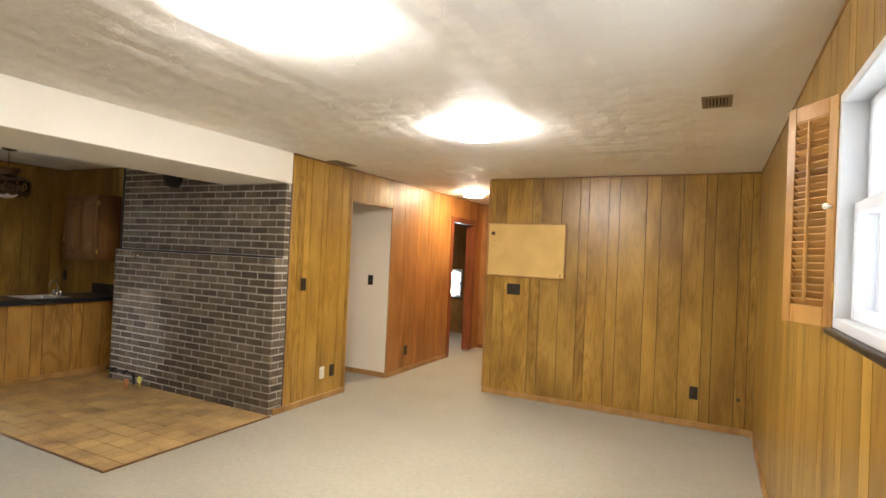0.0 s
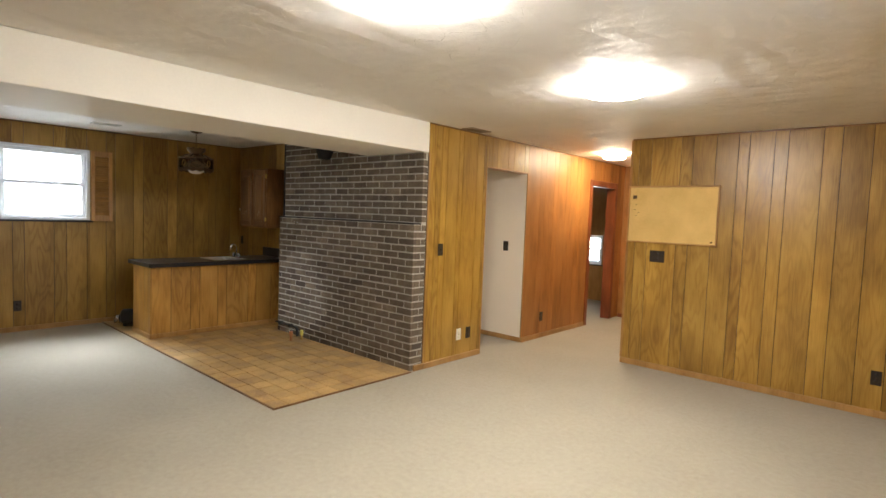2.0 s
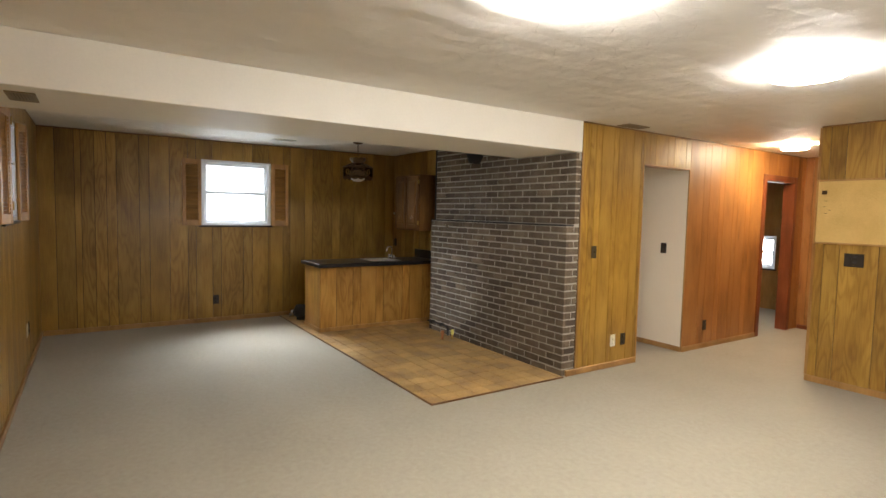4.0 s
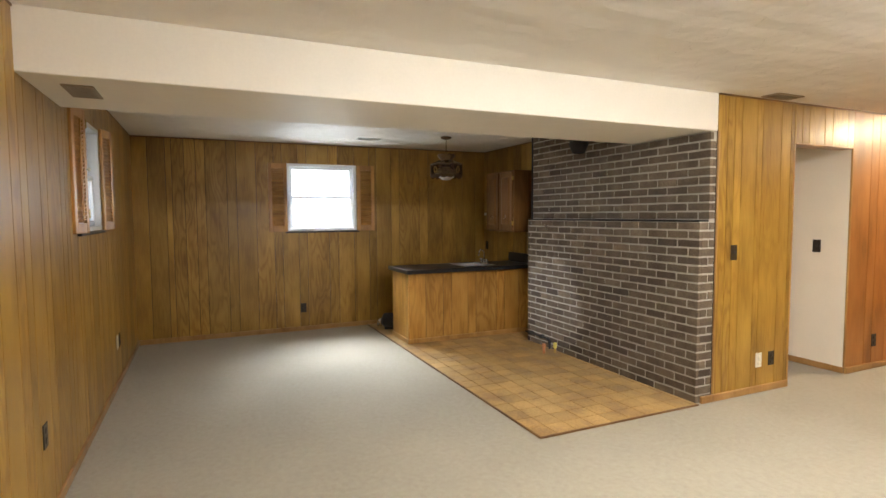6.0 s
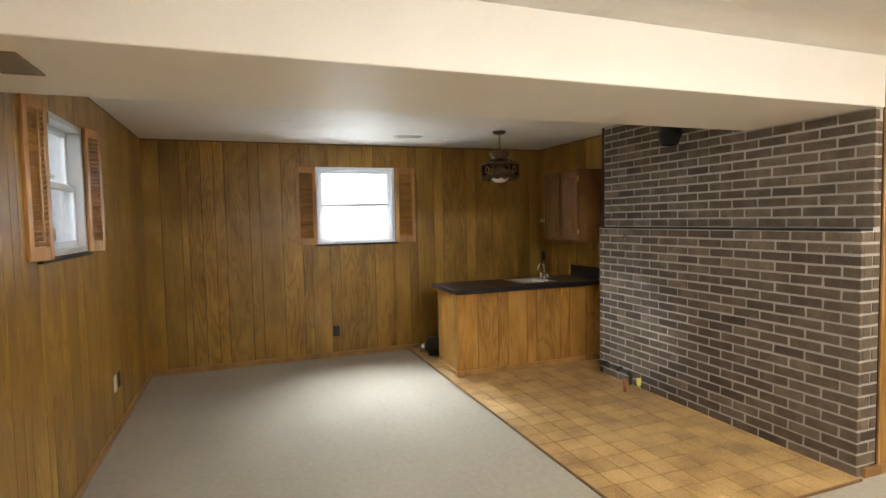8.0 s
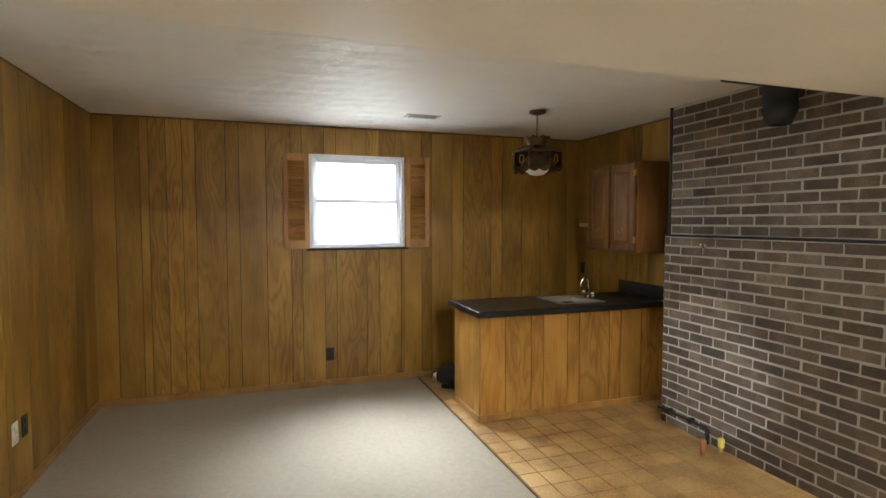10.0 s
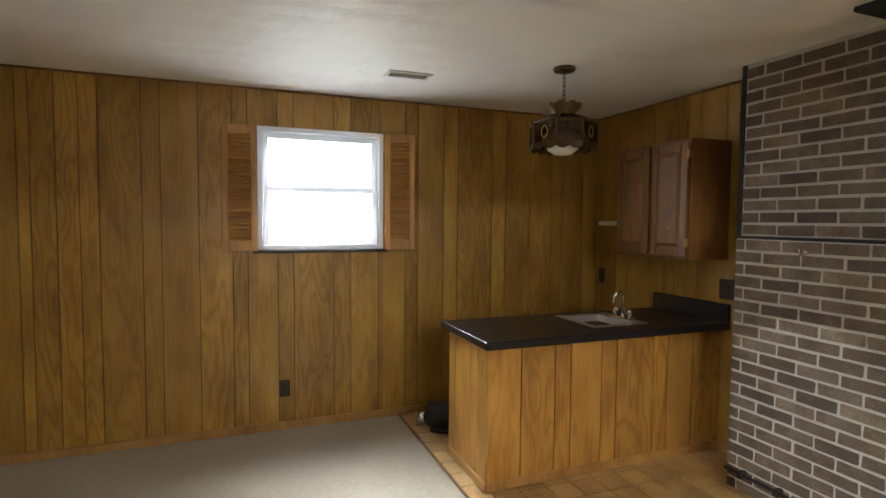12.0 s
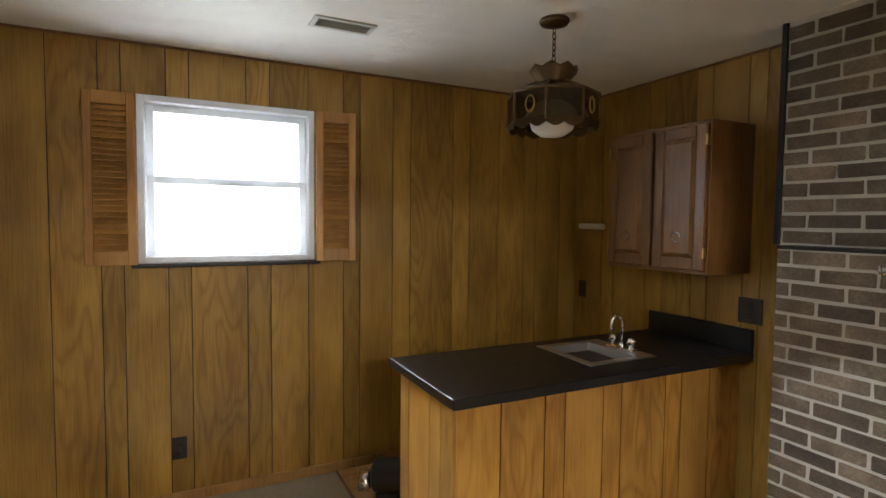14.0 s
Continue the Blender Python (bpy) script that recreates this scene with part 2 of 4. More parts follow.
m_cork, m_carpet, m_ceiling, m_brick, m_tile = cork(), carpet(), ceiling_paint(), brick_mat(), tile_mat()
m_mortar = plain("mortar", (0.46, 0.435, 0.385), 0.9, grain=120, vary=0.15, relief=0.4)
m_grout = plain("grout", (0.25, 0.155, 0.075), 0.9, grain=80)
m_glass = glass_mat("window_glass", (1, 1, 1))
m_amber = glass_mat("smoked_amber_glass", (0.30, 0.17, 0.055), 0.15)
m_bulb = plain("opal_glass", (0.85, 0.83, 0.78), 0.3, vary=0.02, relief=0)
m_lit = glow("lit_diffuser", (1.0, 0.955, 0.88), LAMP_GLOW)
m_lit_hall = glow("lit_hall_diffuser", (1.0, 0.83, 0.56), HALL_GLOW)
m_grass = plain("grass", (0.36, 0.40, 0.27), 0.95, grain=14, vary=0.4)


# ---- mesh helpers ----
def box_bm(lo, hi, bevel=0.0, seg=1):
    bm = bmesh.new()
    bmesh.ops.create_cube(bm, size=1.0)
    for v in bm.verts:
        for i in range(3):
            v.co[i] = lo[i] if v.co[i] < 0 else hi[i]
    if bevel:
        bmesh.ops.bevel(bm, geom=bm.edges[:], offset=bevel, segments=seg, affect="EDGES", profile=0.6)
    return bm


def join_bm(*parts):
    out = bmesh.new()
    tmp = bpy.data.meshes.new("tmp")
    for b in parts:
        b.to_mesh(tmp)
        out.from_mesh(tmp)
        b.free()
    bpy.data.meshes.remove(tmp)
    return out


def lathe_bm(profile, steps=32, wobble=None):
    """Turns (radius, z) rows about the z axis; wobble(angle, row) adds to a row's z."""
    bm = bmesh.new()
    rows = []
    for k, (r, z) in enumerate(profile):
        row = []
        for i in range(steps):
            a = 2 * math.pi * i / steps
            dz = wobble(a, k) if wobble else 0
            row.append(bm.verts.new((r * math.cos(a), r * math.sin(a), z + dz)))
        rows.append(row)
    for r0, r1 in zip(rows, rows[1:]):
        for i in range(steps):
            j = (i + 1) % steps
            bm.faces.new((r0[i], r0[j], r1[j], r1[i]))
    bmesh.ops.remove_doubles(bm, verts=bm.verts[:], dist=1e-5)
    bmesh.ops.recalc_face_normals(bm, faces=bm.faces[:])
    for f in bm.faces:
        f.smooth = True
    return bm


def tube_bm(points, radius, steps=12):
    """A round bar along points, capped."""
    bm = bmesh.new()
    pts = [Vector(p) for p in points]
    rings = []
    for i, p in enumerate(pts):
        d = (pts[min(i + 1, len(pts) - 1)] - pts[max(i - 1, 0)]).normalized()
        a = d.orthogonal().normalized() if i == 0 else (rings[-1][1] - rings[-1][1].dot(d) * d).normalized()
        b = d.cross(a)
        r = radius[i] if isinstance(radius, (list, tuple)) else radius
        rings.append(([bm.verts.new(p + r * (math.cos(t) * a + math.sin(t) * b)) for t in [2 * math.pi * k / steps for k in range(steps)]], a))
    for (r0, _), (r1, _) in zip(rings, rings[1:]):
        for k in range(steps):
            j = (k + 1) % steps
            bm.faces.new((r0[k], r0[j], r1[j], r1[k])).smooth = True
    bm.faces.new(rings[0][0][::-1])
    bm.faces.new(rings[-1][0])
    bmesh.ops.recalc_face_normals(bm, faces=bm.faces[:])
    return bm


def moved(bm, m):
    bm.transform(m)
    return bm


def mesh_of(name, bm, material):
    me = bpy.data.meshes.new(name)
    bm.to_mesh(me)
    bm.free()
    me.materials.append(material)
    return me


def part(name, bm, material, parent, label=""):
    ob = new(name, mesh_of(name, bm, material))
    ob.parent = parent
    return tagged(ob, label)


def thing(name, label, category, at=(0, 0, 0), rz=0, group=""):
    ob = new(name)
    ob.matrix_basis = pose(*at, 0, 0, rz)
    return tagged(ob, label, category, group)


def structure(name, bm, material, label="", category=""):
    return tagged(new(name, mesh_of(name, bm, material)), label, category, "", "structure")


def solid_thing(name, bm, material, label, category, group=""):
    return tagged(new(name, mesh_of(name, bm, material)), label, category, group)


# ---- plan ----
XR, XB, XW, YL, YC, YB, YU, YK, H = 0.56, -7.06, -3.155, -0.295, 5.655, 3.713, 3.808, 4.06, 2.30
BEAM_X, BEAM_Z, X_HALL, Y_END = -3.95, 2.025, -1.98, 8.2
BR_L, BR_END, MANTEL = -5.41, 3.875, 1.36
OPEN0, OPEN1, OPEN_H = 4.745, 5.54, 1.98
DOOR0, DOOR1, DOOR_H = 7.14, 7.9, 1.96
T = 0.2
WIN_Z0, WIN_Z1 = 1.235, 2.055
LZ0, LZ1, RZ0, RZ1 = 1.325, 2.06, 1.28, 2.01
WIN_B = (1.345, 2.20)
WIN_L = (-5.06, -4.25)
WIN_R = (1.50, 2.33)


# ---- structure ----
def wall_bm(axis, c, out, a0, a1, z0, z1, holes=()):
    """A wall whose face lies at axis = c and whose thickness goes the way of out; holes are (a0, a1, z0, z1)."""
    aa = sorted({a0, a1, *[h[0] for h in holes], *[h[1] for h in holes]})
    zz = sorted({z0, z1, *[h[2] for h in holes], *[h[3] for h in holes]})
    lo, hi = sorted((c, c + out))
    parts = []
    for p, q in zip(aa, aa[1:]):
        for r, s in zip(zz, zz[1:]):
            if any(h[0] <= p and q <= h[1] and h[2] <= r and s <= h[3] for h in holes):
                continue
            parts.append(box_bm((lo, p, r), (hi, q, s)) if axis == "x" else box_bm((p, lo, r), (q, hi, s)))
    return join_bm(*parts)


HOLE_B = (*WIN_B, WIN_Z0, WIN_Z1)
HOLE_L = (*WIN_L, LZ0, LZ1)
HOLE_R = (*WIN_R, RZ0, RZ1)
PANEL_WALL = "wall faced with grooved oak panelling"
wall_back = structure("wall_back", wall_bm("x", XB, -T, YL - T, YK + T, 0, H, [HOLE_B]), m_groove, PANEL_WALL, "wall")
wall_left = structure("wall_left", wall_bm("y", YL, -T, XB, XR + T, 0, H, [HOLE_L]), m_groove, PANEL_WALL, "wall")
wall_right = structure("wall_right", wall_bm("x", XR, T, YL, YC + T, 0, H, [HOLE_R]), m_groove, PANEL_WALL, "wall")
wall_cork = structure("wall_cork", wall_bm("y", YC, T, X_HALL, XR, 0, H), m_groove, PANEL_WALL, "wall")
wall_bar = structure("wall_bar", wall_bm("y", YK, T, XB, BR_L, 0, H), m_groove, "dark grooved panelling behind the bar", "wall")
wall_passage = structure("wall_passage", wall_bm("x", XW, -0.11, BR_END, 8.2, 0, H, [(OPEN0, OPEN1, 0, OPEN_H), (DOOR0, DOOR1, 0, DOOR_H)]), m_groove,
                         "panelled passage wall with two openings", "wall")
wall_hall_side = structure("wall_hall_side", wall_bm("x", X_HALL, T, YC + T, Y_END + T, 0, H), m_groove, "dark panelled hall wall", "wall")
wall_hall_end = structure("wall_hall_end", wall_bm("y", Y_END, T, XW, X_HALL, 0, H), m_groove, "red-brown panelled end of the hall", "wall")
# white-painted recess behind the opening, its warm light put into the paint colour
structure("wall_recess_side", join_bm(wall_bm("y", OPEN1 + 0.004, 0.1, -4.5, XW - 0.112, 0, H), box_bm((XW - 0.112, OPEN1 - 0.008, 0), (XW - 0.006, OPEN1 - 0.001, OPEN_H))), m_white_lit, "plain white painted recess wall", "wall")
structure("wall_recess_near", wall_bm("y", OPEN0 - 0.004, -0.1, -4.5, XW - 0.11, 0, H), m_white_lit, "plain white painted recess wall", "wall")
structure("wall_recess_end", wall_bm("x", -4.5, -0.1, OPEN0 - 0.1, OPEN1 + 0.1, 0, H), m_white_lit, "plain white painted recess wall", "wall")
# side room seen through the hall door
structure("wall_side_room_far", wall_bm("y", 9.5, 0.15, -5.6, -3.265, 0, H, [(-4.62, -4.06, 0.66, 1.2)]), m_trim, "plain tan wall of the side room", "wall")
structure("wall_side_room_back", wall_bm("x", -5.6, -0.15, 6.4, 9.65, 0, H), m_trim, "plain tan wall of the side room", "wall")
structure("wall_side_room_near", wall_bm("y", 6.4, -0.15, -5.6, -3.265, 0, H), m_trim, "plain tan wall of the side room", "wall")
structure("wall_side_room_hall", wall_bm("x", XW, -0.11, 8.2, 9.65, 0, H), m_trim, "plain tan wall of the side room", "wall")

structure("floor", join_bm(box_bm((XB - T, YL - T, -0.15), (XR + T, YB + 0.3, 0)), box_bm((XW - 0.11, YB + 0.3, -0.15), (XR + T, Y_END + T, 0)),
                           box_bm((-5.75, YB + 0.3, -0.15), (XW - 0.11, 9.65, 0.0))), m_carpet, "pale beige low-pile carpet", "floor")
structure("ceiling", box_bm((XB - T, YL - T, H), (XR + T, 9.65, H + 0.15)), m_ceiling, "white ceiling with brushed plaster texture", "ceiling")
structure("beam", box_bm((BEAM_X, YL, BEAM_Z), (XW + 0.004, BR_END, H - 0.001), 0.004), m_white, "boxed-in white painted ceiling beam", "beam")

# brick chimney breast: core of mortar, bricks added last
brick_low = structure("wall_brick_lower", box_bm((BR_L, YB + 0.006, 0), (XW - 0.006, YK + 0.3, MANTEL)), m_mortar, "grey-brown brick chimney wall with pale joints", "wall")
brick_up = structure("wall_brick_upper", box_bm((BR_L - 0.05, YU + 0.006, MANTEL), (XW - 0.006, YK + 0.3, H)), m_mortar, "grey-brown brick wall above the ledge", "wall")
structure("trim_ledge", box_bm((BR_L - 0.004, YB - 0.004, MANTEL), (XW - 0.002, YU + 0.004, MANTEL + 0.014), 0.003), m_iron, "thin dark ledge on the brick wall", "trim")

strip_corner = structure("trim_corner_bar", box_bm((BR_L - 0.075, YU - 0.004, MANTEL + 0.014), (BR_L - 0.052, YK - 0.01, H - 0.002), 0.002), m_iron, "black corner strip beside the brick", "trim")

# ground outside, one sheet about the house
g = bmesh.new()
R, GZ = 1500.0, 0.95
hx0, hx1, hy0, hy1 = XB - T, XR + T, YL - T, 9.65
for x0, x1, y0, y1 in ((-R, hx0, -R, R), (hx1, R, -R, R), (hx0, hx1, -R, hy0), (hx0, hx1, hy1, R)):
    g.faces.new([g.verts.new(v) for v in ((x0, y0, GZ), (x1, y0, GZ), (x1, y1, GZ), (x0, y1, GZ))])
bmesh.ops.remove_doubles(g, verts=g.verts[:], dist=1e-4)
structure("ground", g, m_grass, "lawn outside the windows", "ground")


# ---- windows and shutters ----
def ring_bm(x0, x1, z0, z1, y0, y1, w, bevel=0.003):
    return join_bm(box_bm((x0, y0, z0), (x0 + w, y1, z1), bevel), box_bm((x1 - w, y0, z0), (x1, y1, z1), bevel),
                   box_bm((x0 + w, y0, z0), (x1 - w, y1, z0 + w), bevel), box_bm((x0 + w, y0, z1 - w), (x1 - w, y1, z1), bevel))


def window(name, m, w, h):
    """Local x along the wall, y into the room, z up, from the opening's lower corner."""
    top = new(name)
    top.matrix_basis = m
    tagged(top, "white vinyl double-hung window letting in daylight", "window", "", "structure")
    part("window_frame", ring_bm(0.0, w, 0.0, h, -0.19, 0.012, 0.032), m_vinyl, top)
    part("stop", ring_bm(0.032, w - 0.032, 0.032, h - 0.032, -0.105, -0.09, 0.02), m_vinyl, top)
    mid = h * 0.5
    for nm, z0, z1, y in (("upper_sash", mid - 0.012, h - 0.03, -0.085), ("lower_sash", 0.032, mid + 0.022, -0.055)):
        s = part(nm, ring_bm(0.036, w - 0.036, z0, z1, y, y + 0.028, 0.036), m_vinyl, top)
        pane = part("pane", box_bm((0.07, y + 0.012, z0 + 0.034), (w - 0.07, y + 0.016, z1 - 0.034)), m_glass, s, "clear glass pane")
        pane.visible_shadow = False
    part("window_sill", box_bm((-0.03, -0.02, -0.022), (w + 0.03, 0.03, -0.001), 0.004), m_black, top, "dark painted sill")
    return top


WH = WIN_Z1 - WIN_Z0
window("window_1", pose(XB, WIN_B[1], WIN_Z0, 0, 0, -90), WIN_B[1] - WIN_B[0], WH)
window("window_2", pose(WIN_L[0], YL, LZ0), WIN_L[1] - WIN_L[0], LZ1 - LZ0)
window("window_3", pose(XR, WIN_R[0], RZ0, 0, 0, 90), WIN_R[1] - WIN_R[0], RZ1 - RZ0)
window("window_4", pose(-4.06, 9.5, 0.66, 0, 0, 180), 0.56, 0.54)
window_light((XB - 0.5, 1.72, 2.2), (XB + 1.4, 1.6, 0.0), 1.0, 1.0, 24, 58)
window_light((XB - 0.23, 1.772, 1.645), (XB + 1.6, 1.772, 1.645), 0.9, 0.86, 4.5, 170)
window_light((-4.68, YL - 0.5, 1.95), (-5.0, YB, 0.5), 1.0, 0.9, 2.6, 28)
window_light((XR + 0.23, 1.915, 1.645), (XR - 2, 1.915, 1.645), 0.9, 0.8, 6.5, 170)
window_light((-4.34, 9.73, 0.93), (-4.34, 7.5, 0.93), 0.6, 0.58, 14, 170)


def shutter(label):
    """Louvred panel, hinged at local x = 0, reaching to x = w; y is its thickness."""
    w, h, t = 0.215, 0.82, 0.02
    top = thing("window_shutter", label, "shutter", group="window shutters")
    st = 0.038
    part("stile", box_bm((0, -t, 0), (st, 0, h), 0.003), m_shutter, top)
    part("stile", box_bm((w - st, -t, 0), (w, 0, h), 0.003), m_shutter, top)
    part("top_rail", box_bm((st, -t + 0.001, h - 0.06), (w - st, -0.001, h), 0.002), m_shutter, top)
    part("bottom_rail", box_bm((st, -t + 0.001, 0), (w - st, -0.001, 0.07), 0.002), m_shutter, top)
    n = 26
    slat = mesh_of("slat", moved(box_bm((st, -0.0155, -0.0025), (w - st, 0.0155, 0.0025), 0.002), pose(0, 0, 0, 50)), m_shutter)
    for i in range(n):
        ob = new("slat", slat)
        ob.parent = top
        ob.location = (0, -t / 2, 0.084 + (h - 0.158) * i / (n - 1))
    part("tilt_rod", box_bm((w / 2 - 0.005, 0.003, 0.085), (w / 2 + 0.005, 0.012, h - 0.07), 0.002), m_shutter, top)
    knob = lathe_bm([(0, 0.0), (0.005, 0.0), (0.005, 0.01), (0.011, 0.014), (0.011, 0.02), (0.006, 0.025), (0, 0.026)], 14)
    part("knob", moved(knob, pose(st / 2, 0, h * 0.52, -90)), m_whiteplate, top, "small pale knob")
    for z in (0.1, h - 0.12):
        part("hinge", tube_bm([(-0.004, 0.002, z), (-0.004, 0.002, z + 0.06)], 0.004, 8), m_brass, top)
    return top


SH = shutter("louvred wooden shutter folded back against the panelling")
SH.matrix_basis = pose(XB + 0.036, WIN_B[1] + 0.004, WIN_Z0 - 0.005, 0, 0, 90 - 6)
SH2 = copy_thing(SH, pose(XB + 0.014, WIN_B[0] - 0.218, WIN_Z0 - 0.005, 0, 0, 90 - 1))
SHORT, NARROW = Matrix.Diagonal((1, 1, 0.905, 1)), Matrix.Diagonal((0.8, 1, 0.915, 1))
tagged(copy_thing(SH, pose(WIN_L[0] - 0.002, YL + 0.014, LZ0 - 0.005, 0, 0, 180 - 14) @ NARROW), "louvred wooden shutter swung half open from the window")
tagged(copy_thing(SH, pose(WIN_L[1] - 0.015, YL + 0.066, LZ0 - 0.005, 0, 0, -14) @ NARROW), "louvred wooden shutter folded back beside the window")
tagged(copy_thing(SH, pose(XR - 0.014, WIN_R[1] + 0.002, RZ0 - 0.005, 0, 0, 90 + 33) @ SHORT), "louvred wooden shutter swung half open from the window")
tagged(copy_thing(SH, pose(XR - 0.030, WIN_R[0] - 0.002, RZ0 - 0.005, 0, 0, -90 - 3) @ SHORT), "louvred wooden shutter folded back beside the window")


# ---- trim ----
def strip(name, lo, hi, material, label, bevel=0.004):
    return structure(name, box_bm(lo, hi, bevel), material, label, "trim")


BB, BT = 0.055, 0.022
BASE = "low tan wooden baseboard"
strip("baseboard_back", (XB, YL, 0), (XB + BT, YK, BB), m_trim, BASE)
strip("baseboard_left", (XB + BT, YL, 0), (XR, YL + BT, BB), m_trim, BASE)
strip("baseboard_right", (XR - BT, YL + BT, 0), (XR, YC, BB), m_trim, BASE)
strip("baseboard_cork", (X_HALL - 0.004, YC - BT, 0), (XR - BT, YC, BB), m_trim, BASE)
strip("baseboard_bar", (XB + BT, YK - BT, 0), (BR_L, YK, BB), m_trim, BASE)
strip("baseboard_passage_a", (XW, BR_END - 0.12, 0), (XW + BT, OPEN0, BB), m_trim, BASE)
strip("baseboard_passage_b", (XW, OPEN1, 0), (XW + BT, DOOR0 - 0.06, BB), m_trim, BASE)
strip("baseboard_recess", (-4.5, OPEN1 - 0.014, 0), (XW, OPEN1 + 0.003, BB), m_trim, "brown wooden baseboard")
strip("baseboard_hall", (XW + BT, Y_END - BT, 0), (X_HALL, Y_END, BB), m_dooredge, "dark wooden baseboard")
CR = 0.014
CROWN = "thin brown moulding under the ceiling"
strip("trim_crown_back", (XB, YL, H - CR), (XB + CR, YK, H), m_cab, CROWN)
strip("trim_crown_left_a", (XB + CR, YL, H - CR), (BEAM_X, YL + CR, H), m_cab, CROWN)
strip("trim_crown_left_b", (XW, YL, H - CR), (XR, YL + CR, H), m_cab, CROWN)
strip("trim_crown_right", (XR - CR, YL + CR, H - CR), (XR, YC, H), m_cab, CROWN)
strip("trim_crown_cork", (X_HALL, YC - CR, H - CR), (XR - CR, YC, H), m_cab, CROWN)
strip("trim_crown_passage", (XW, BR_END, H - CR), (XW + CR, Y_END, H), m_cab, CROWN)
strip("trim_crown_bar", (XB + CR, YK - CR, H - CR), (BR_L, YK, H), m_cab, CROWN)
strip("trim_corner_cork", (X_HALL - 0.012, YC - 0.012, BB), (X_HALL + 0.012, YC + 0.02, H - CR), m_trim, "corner bead on the panelling")
strip("trim_corner_brick", (XW, BR_END - 0.002, BB), (XW + 0.016, BR_END + 0.014, BEAM_Z), m_trim, "edge strip beside the brick")
structure("trim_opening", join_bm(box_bm((XW - 0.11, OPEN0 - 0.003, 0), (XW + 0.012, OPEN0 + 0.012, OPEN_H), 0.003), box_bm((XW - 0.005, OPEN1 - 0.012, BB), (XW + 0.012, OPEN1 + 0.003, OPEN_H), 0.003),
                                  box_bm((XW - 0.11, OPEN0 + 0.012, OPEN_H - 0.012), (XW + 0.012, OPEN1 - 0.012, OPEN_H + 0.003), 0.003)), m_trim, "thin wooden edging of the opening", "trim")
structure("door_frame", join_bm(box_bm((XW - 0.12, DOOR0 - 0.055, 0), (XW + 0.02, DOOR0 + 0.02, DOOR_H + 0.06), 0.004), box_bm((XW - 0.12, DOOR1 - 0.02, 0), (XW + 0.02, DOOR1 + 0.055, DOOR_H + 0.06), 0.004),
                                box_bm((XW - 0.12, DOOR0 + 0.02, DOOR_H - 0.02), (XW + 0.02, DOOR1 - 0.02, DOOR_H + 0.06), 0.004)), m_dooredge, "dark red-brown wooden door frame", "door frame")


# ---- ceiling lights ----
def ceiling_light(at, r, label, lit):
    top = thing("ceiling_light", label, "ceiling light", (at[0], at[1], H), group="ceiling lights")
    part("pan", lathe_bm([(0, 0.0), (r * 0.8, 0.0), (r * 0.82, -0.01), (r * 0.78, -0.012), (0, -0.012)], 40), m_white, top)
    part("diffuser", lathe_bm([(r * 0.95, -0.003), (r * 0.99, -0.006), (r, -0.012), (r, -0.046), (r * 0.985, -0.054), (r * 0.94, -0.06), (r * 0.5, -0.066), (0, -0.068)], 40), lit, top, "glowing white glass diffuser")
    return top


ceiling_light((-1.20, 3.48), 0.19, "lit round flush ceiling light with white diffuser", m_lit)
ceiling_light((-1.22, 1.70), 0.19, "lit round flush ceiling light with white diffuser", m_lit)
ceiling_light((-2.64, 6.68), 0.13, "small lit flush ceiling light in the hall", m_lit_hall)


# ---- bar ----
CT, CX0, CX1, CY0 = 0.825, -6.35, -5.712, 2.388
bar = thing("bar_counter", "panelled wooden bar cabinet on the tiled floor", "bar cabinet", (0, 0, 0.013))
BX0, BX1, BY0, BTOP = -6.30, -5.775, 2.42, CT - 0.051
part("body", box_bm((BX0, BY0 + 0.008, 0), (BX1 - 0.008, YK - 0.012, BTOP)), m_groove, bar)
for a, b in zip([2.417, 2.626, 2.837, 2.94, 3.146, 3.251, 3.521, 3.627, 3.822], [2.626, 2.837, 2.94, 3.146, 3.251, 3.521, 3.627, 3.822, YK - 0.012]):
    part("board", box_bm((BX1 - 0.008, a + 0.003, 0.05), (BX1, b - 0.003, BTOP)), m_bar, bar)
for a, b in zip([BX0, -6.2, -5.985, -5.885], [-6.2, -5.985, -5.885, BX1]):
    part("board", box_bm((a + 0.003, BY0, 0.05), (b - 0.003, BY0 + 0.008, BTOP)), m_bar, bar)
part("corner_bead", box_bm((BX1 - 0.012, BY0 - 0.004, 0.05), (BX1 + 0.004, BY0 + 0.012, BTOP), 0.003), m_bar, bar)
part("plinth", box_bm((BX0, BY0 - 0.012, 0), (BX1 + 0.012, YK - 0.03, 0.05), 0.004), m_trim, bar)
top = thing("countertop", "black laminate countertop with a low backsplash", "countertop")
SX0, SX1, SY0, SY1 = -6.24, -5.86, 3.15, 3.53
sl = bmesh.new()
rings = []
for z in (CT - 0.038, CT):
    for x0, x1, y0, y1 in ((CX0, CX1, CY0, YK - 0.012), (SX0, SX1, SY0, SY1)):
        rings.append([sl.verts.new(v) for v in ((x0, y0, z), (x1, y0, z), (x1, y1, z), (x0, y1, z))])
for a, c in ((0, 1), (2, 3), (0, 2), (1, 3)):
    for k in range(4):
        q = (k + 1) % 4
        sl.faces.new((rings[a][k], rings[a][q], rings[c][q], rings[c][k]))
bmesh.ops.recalc_face_normals(sl, faces=sl.faces[:])
part("slab", sl, m_black, top)
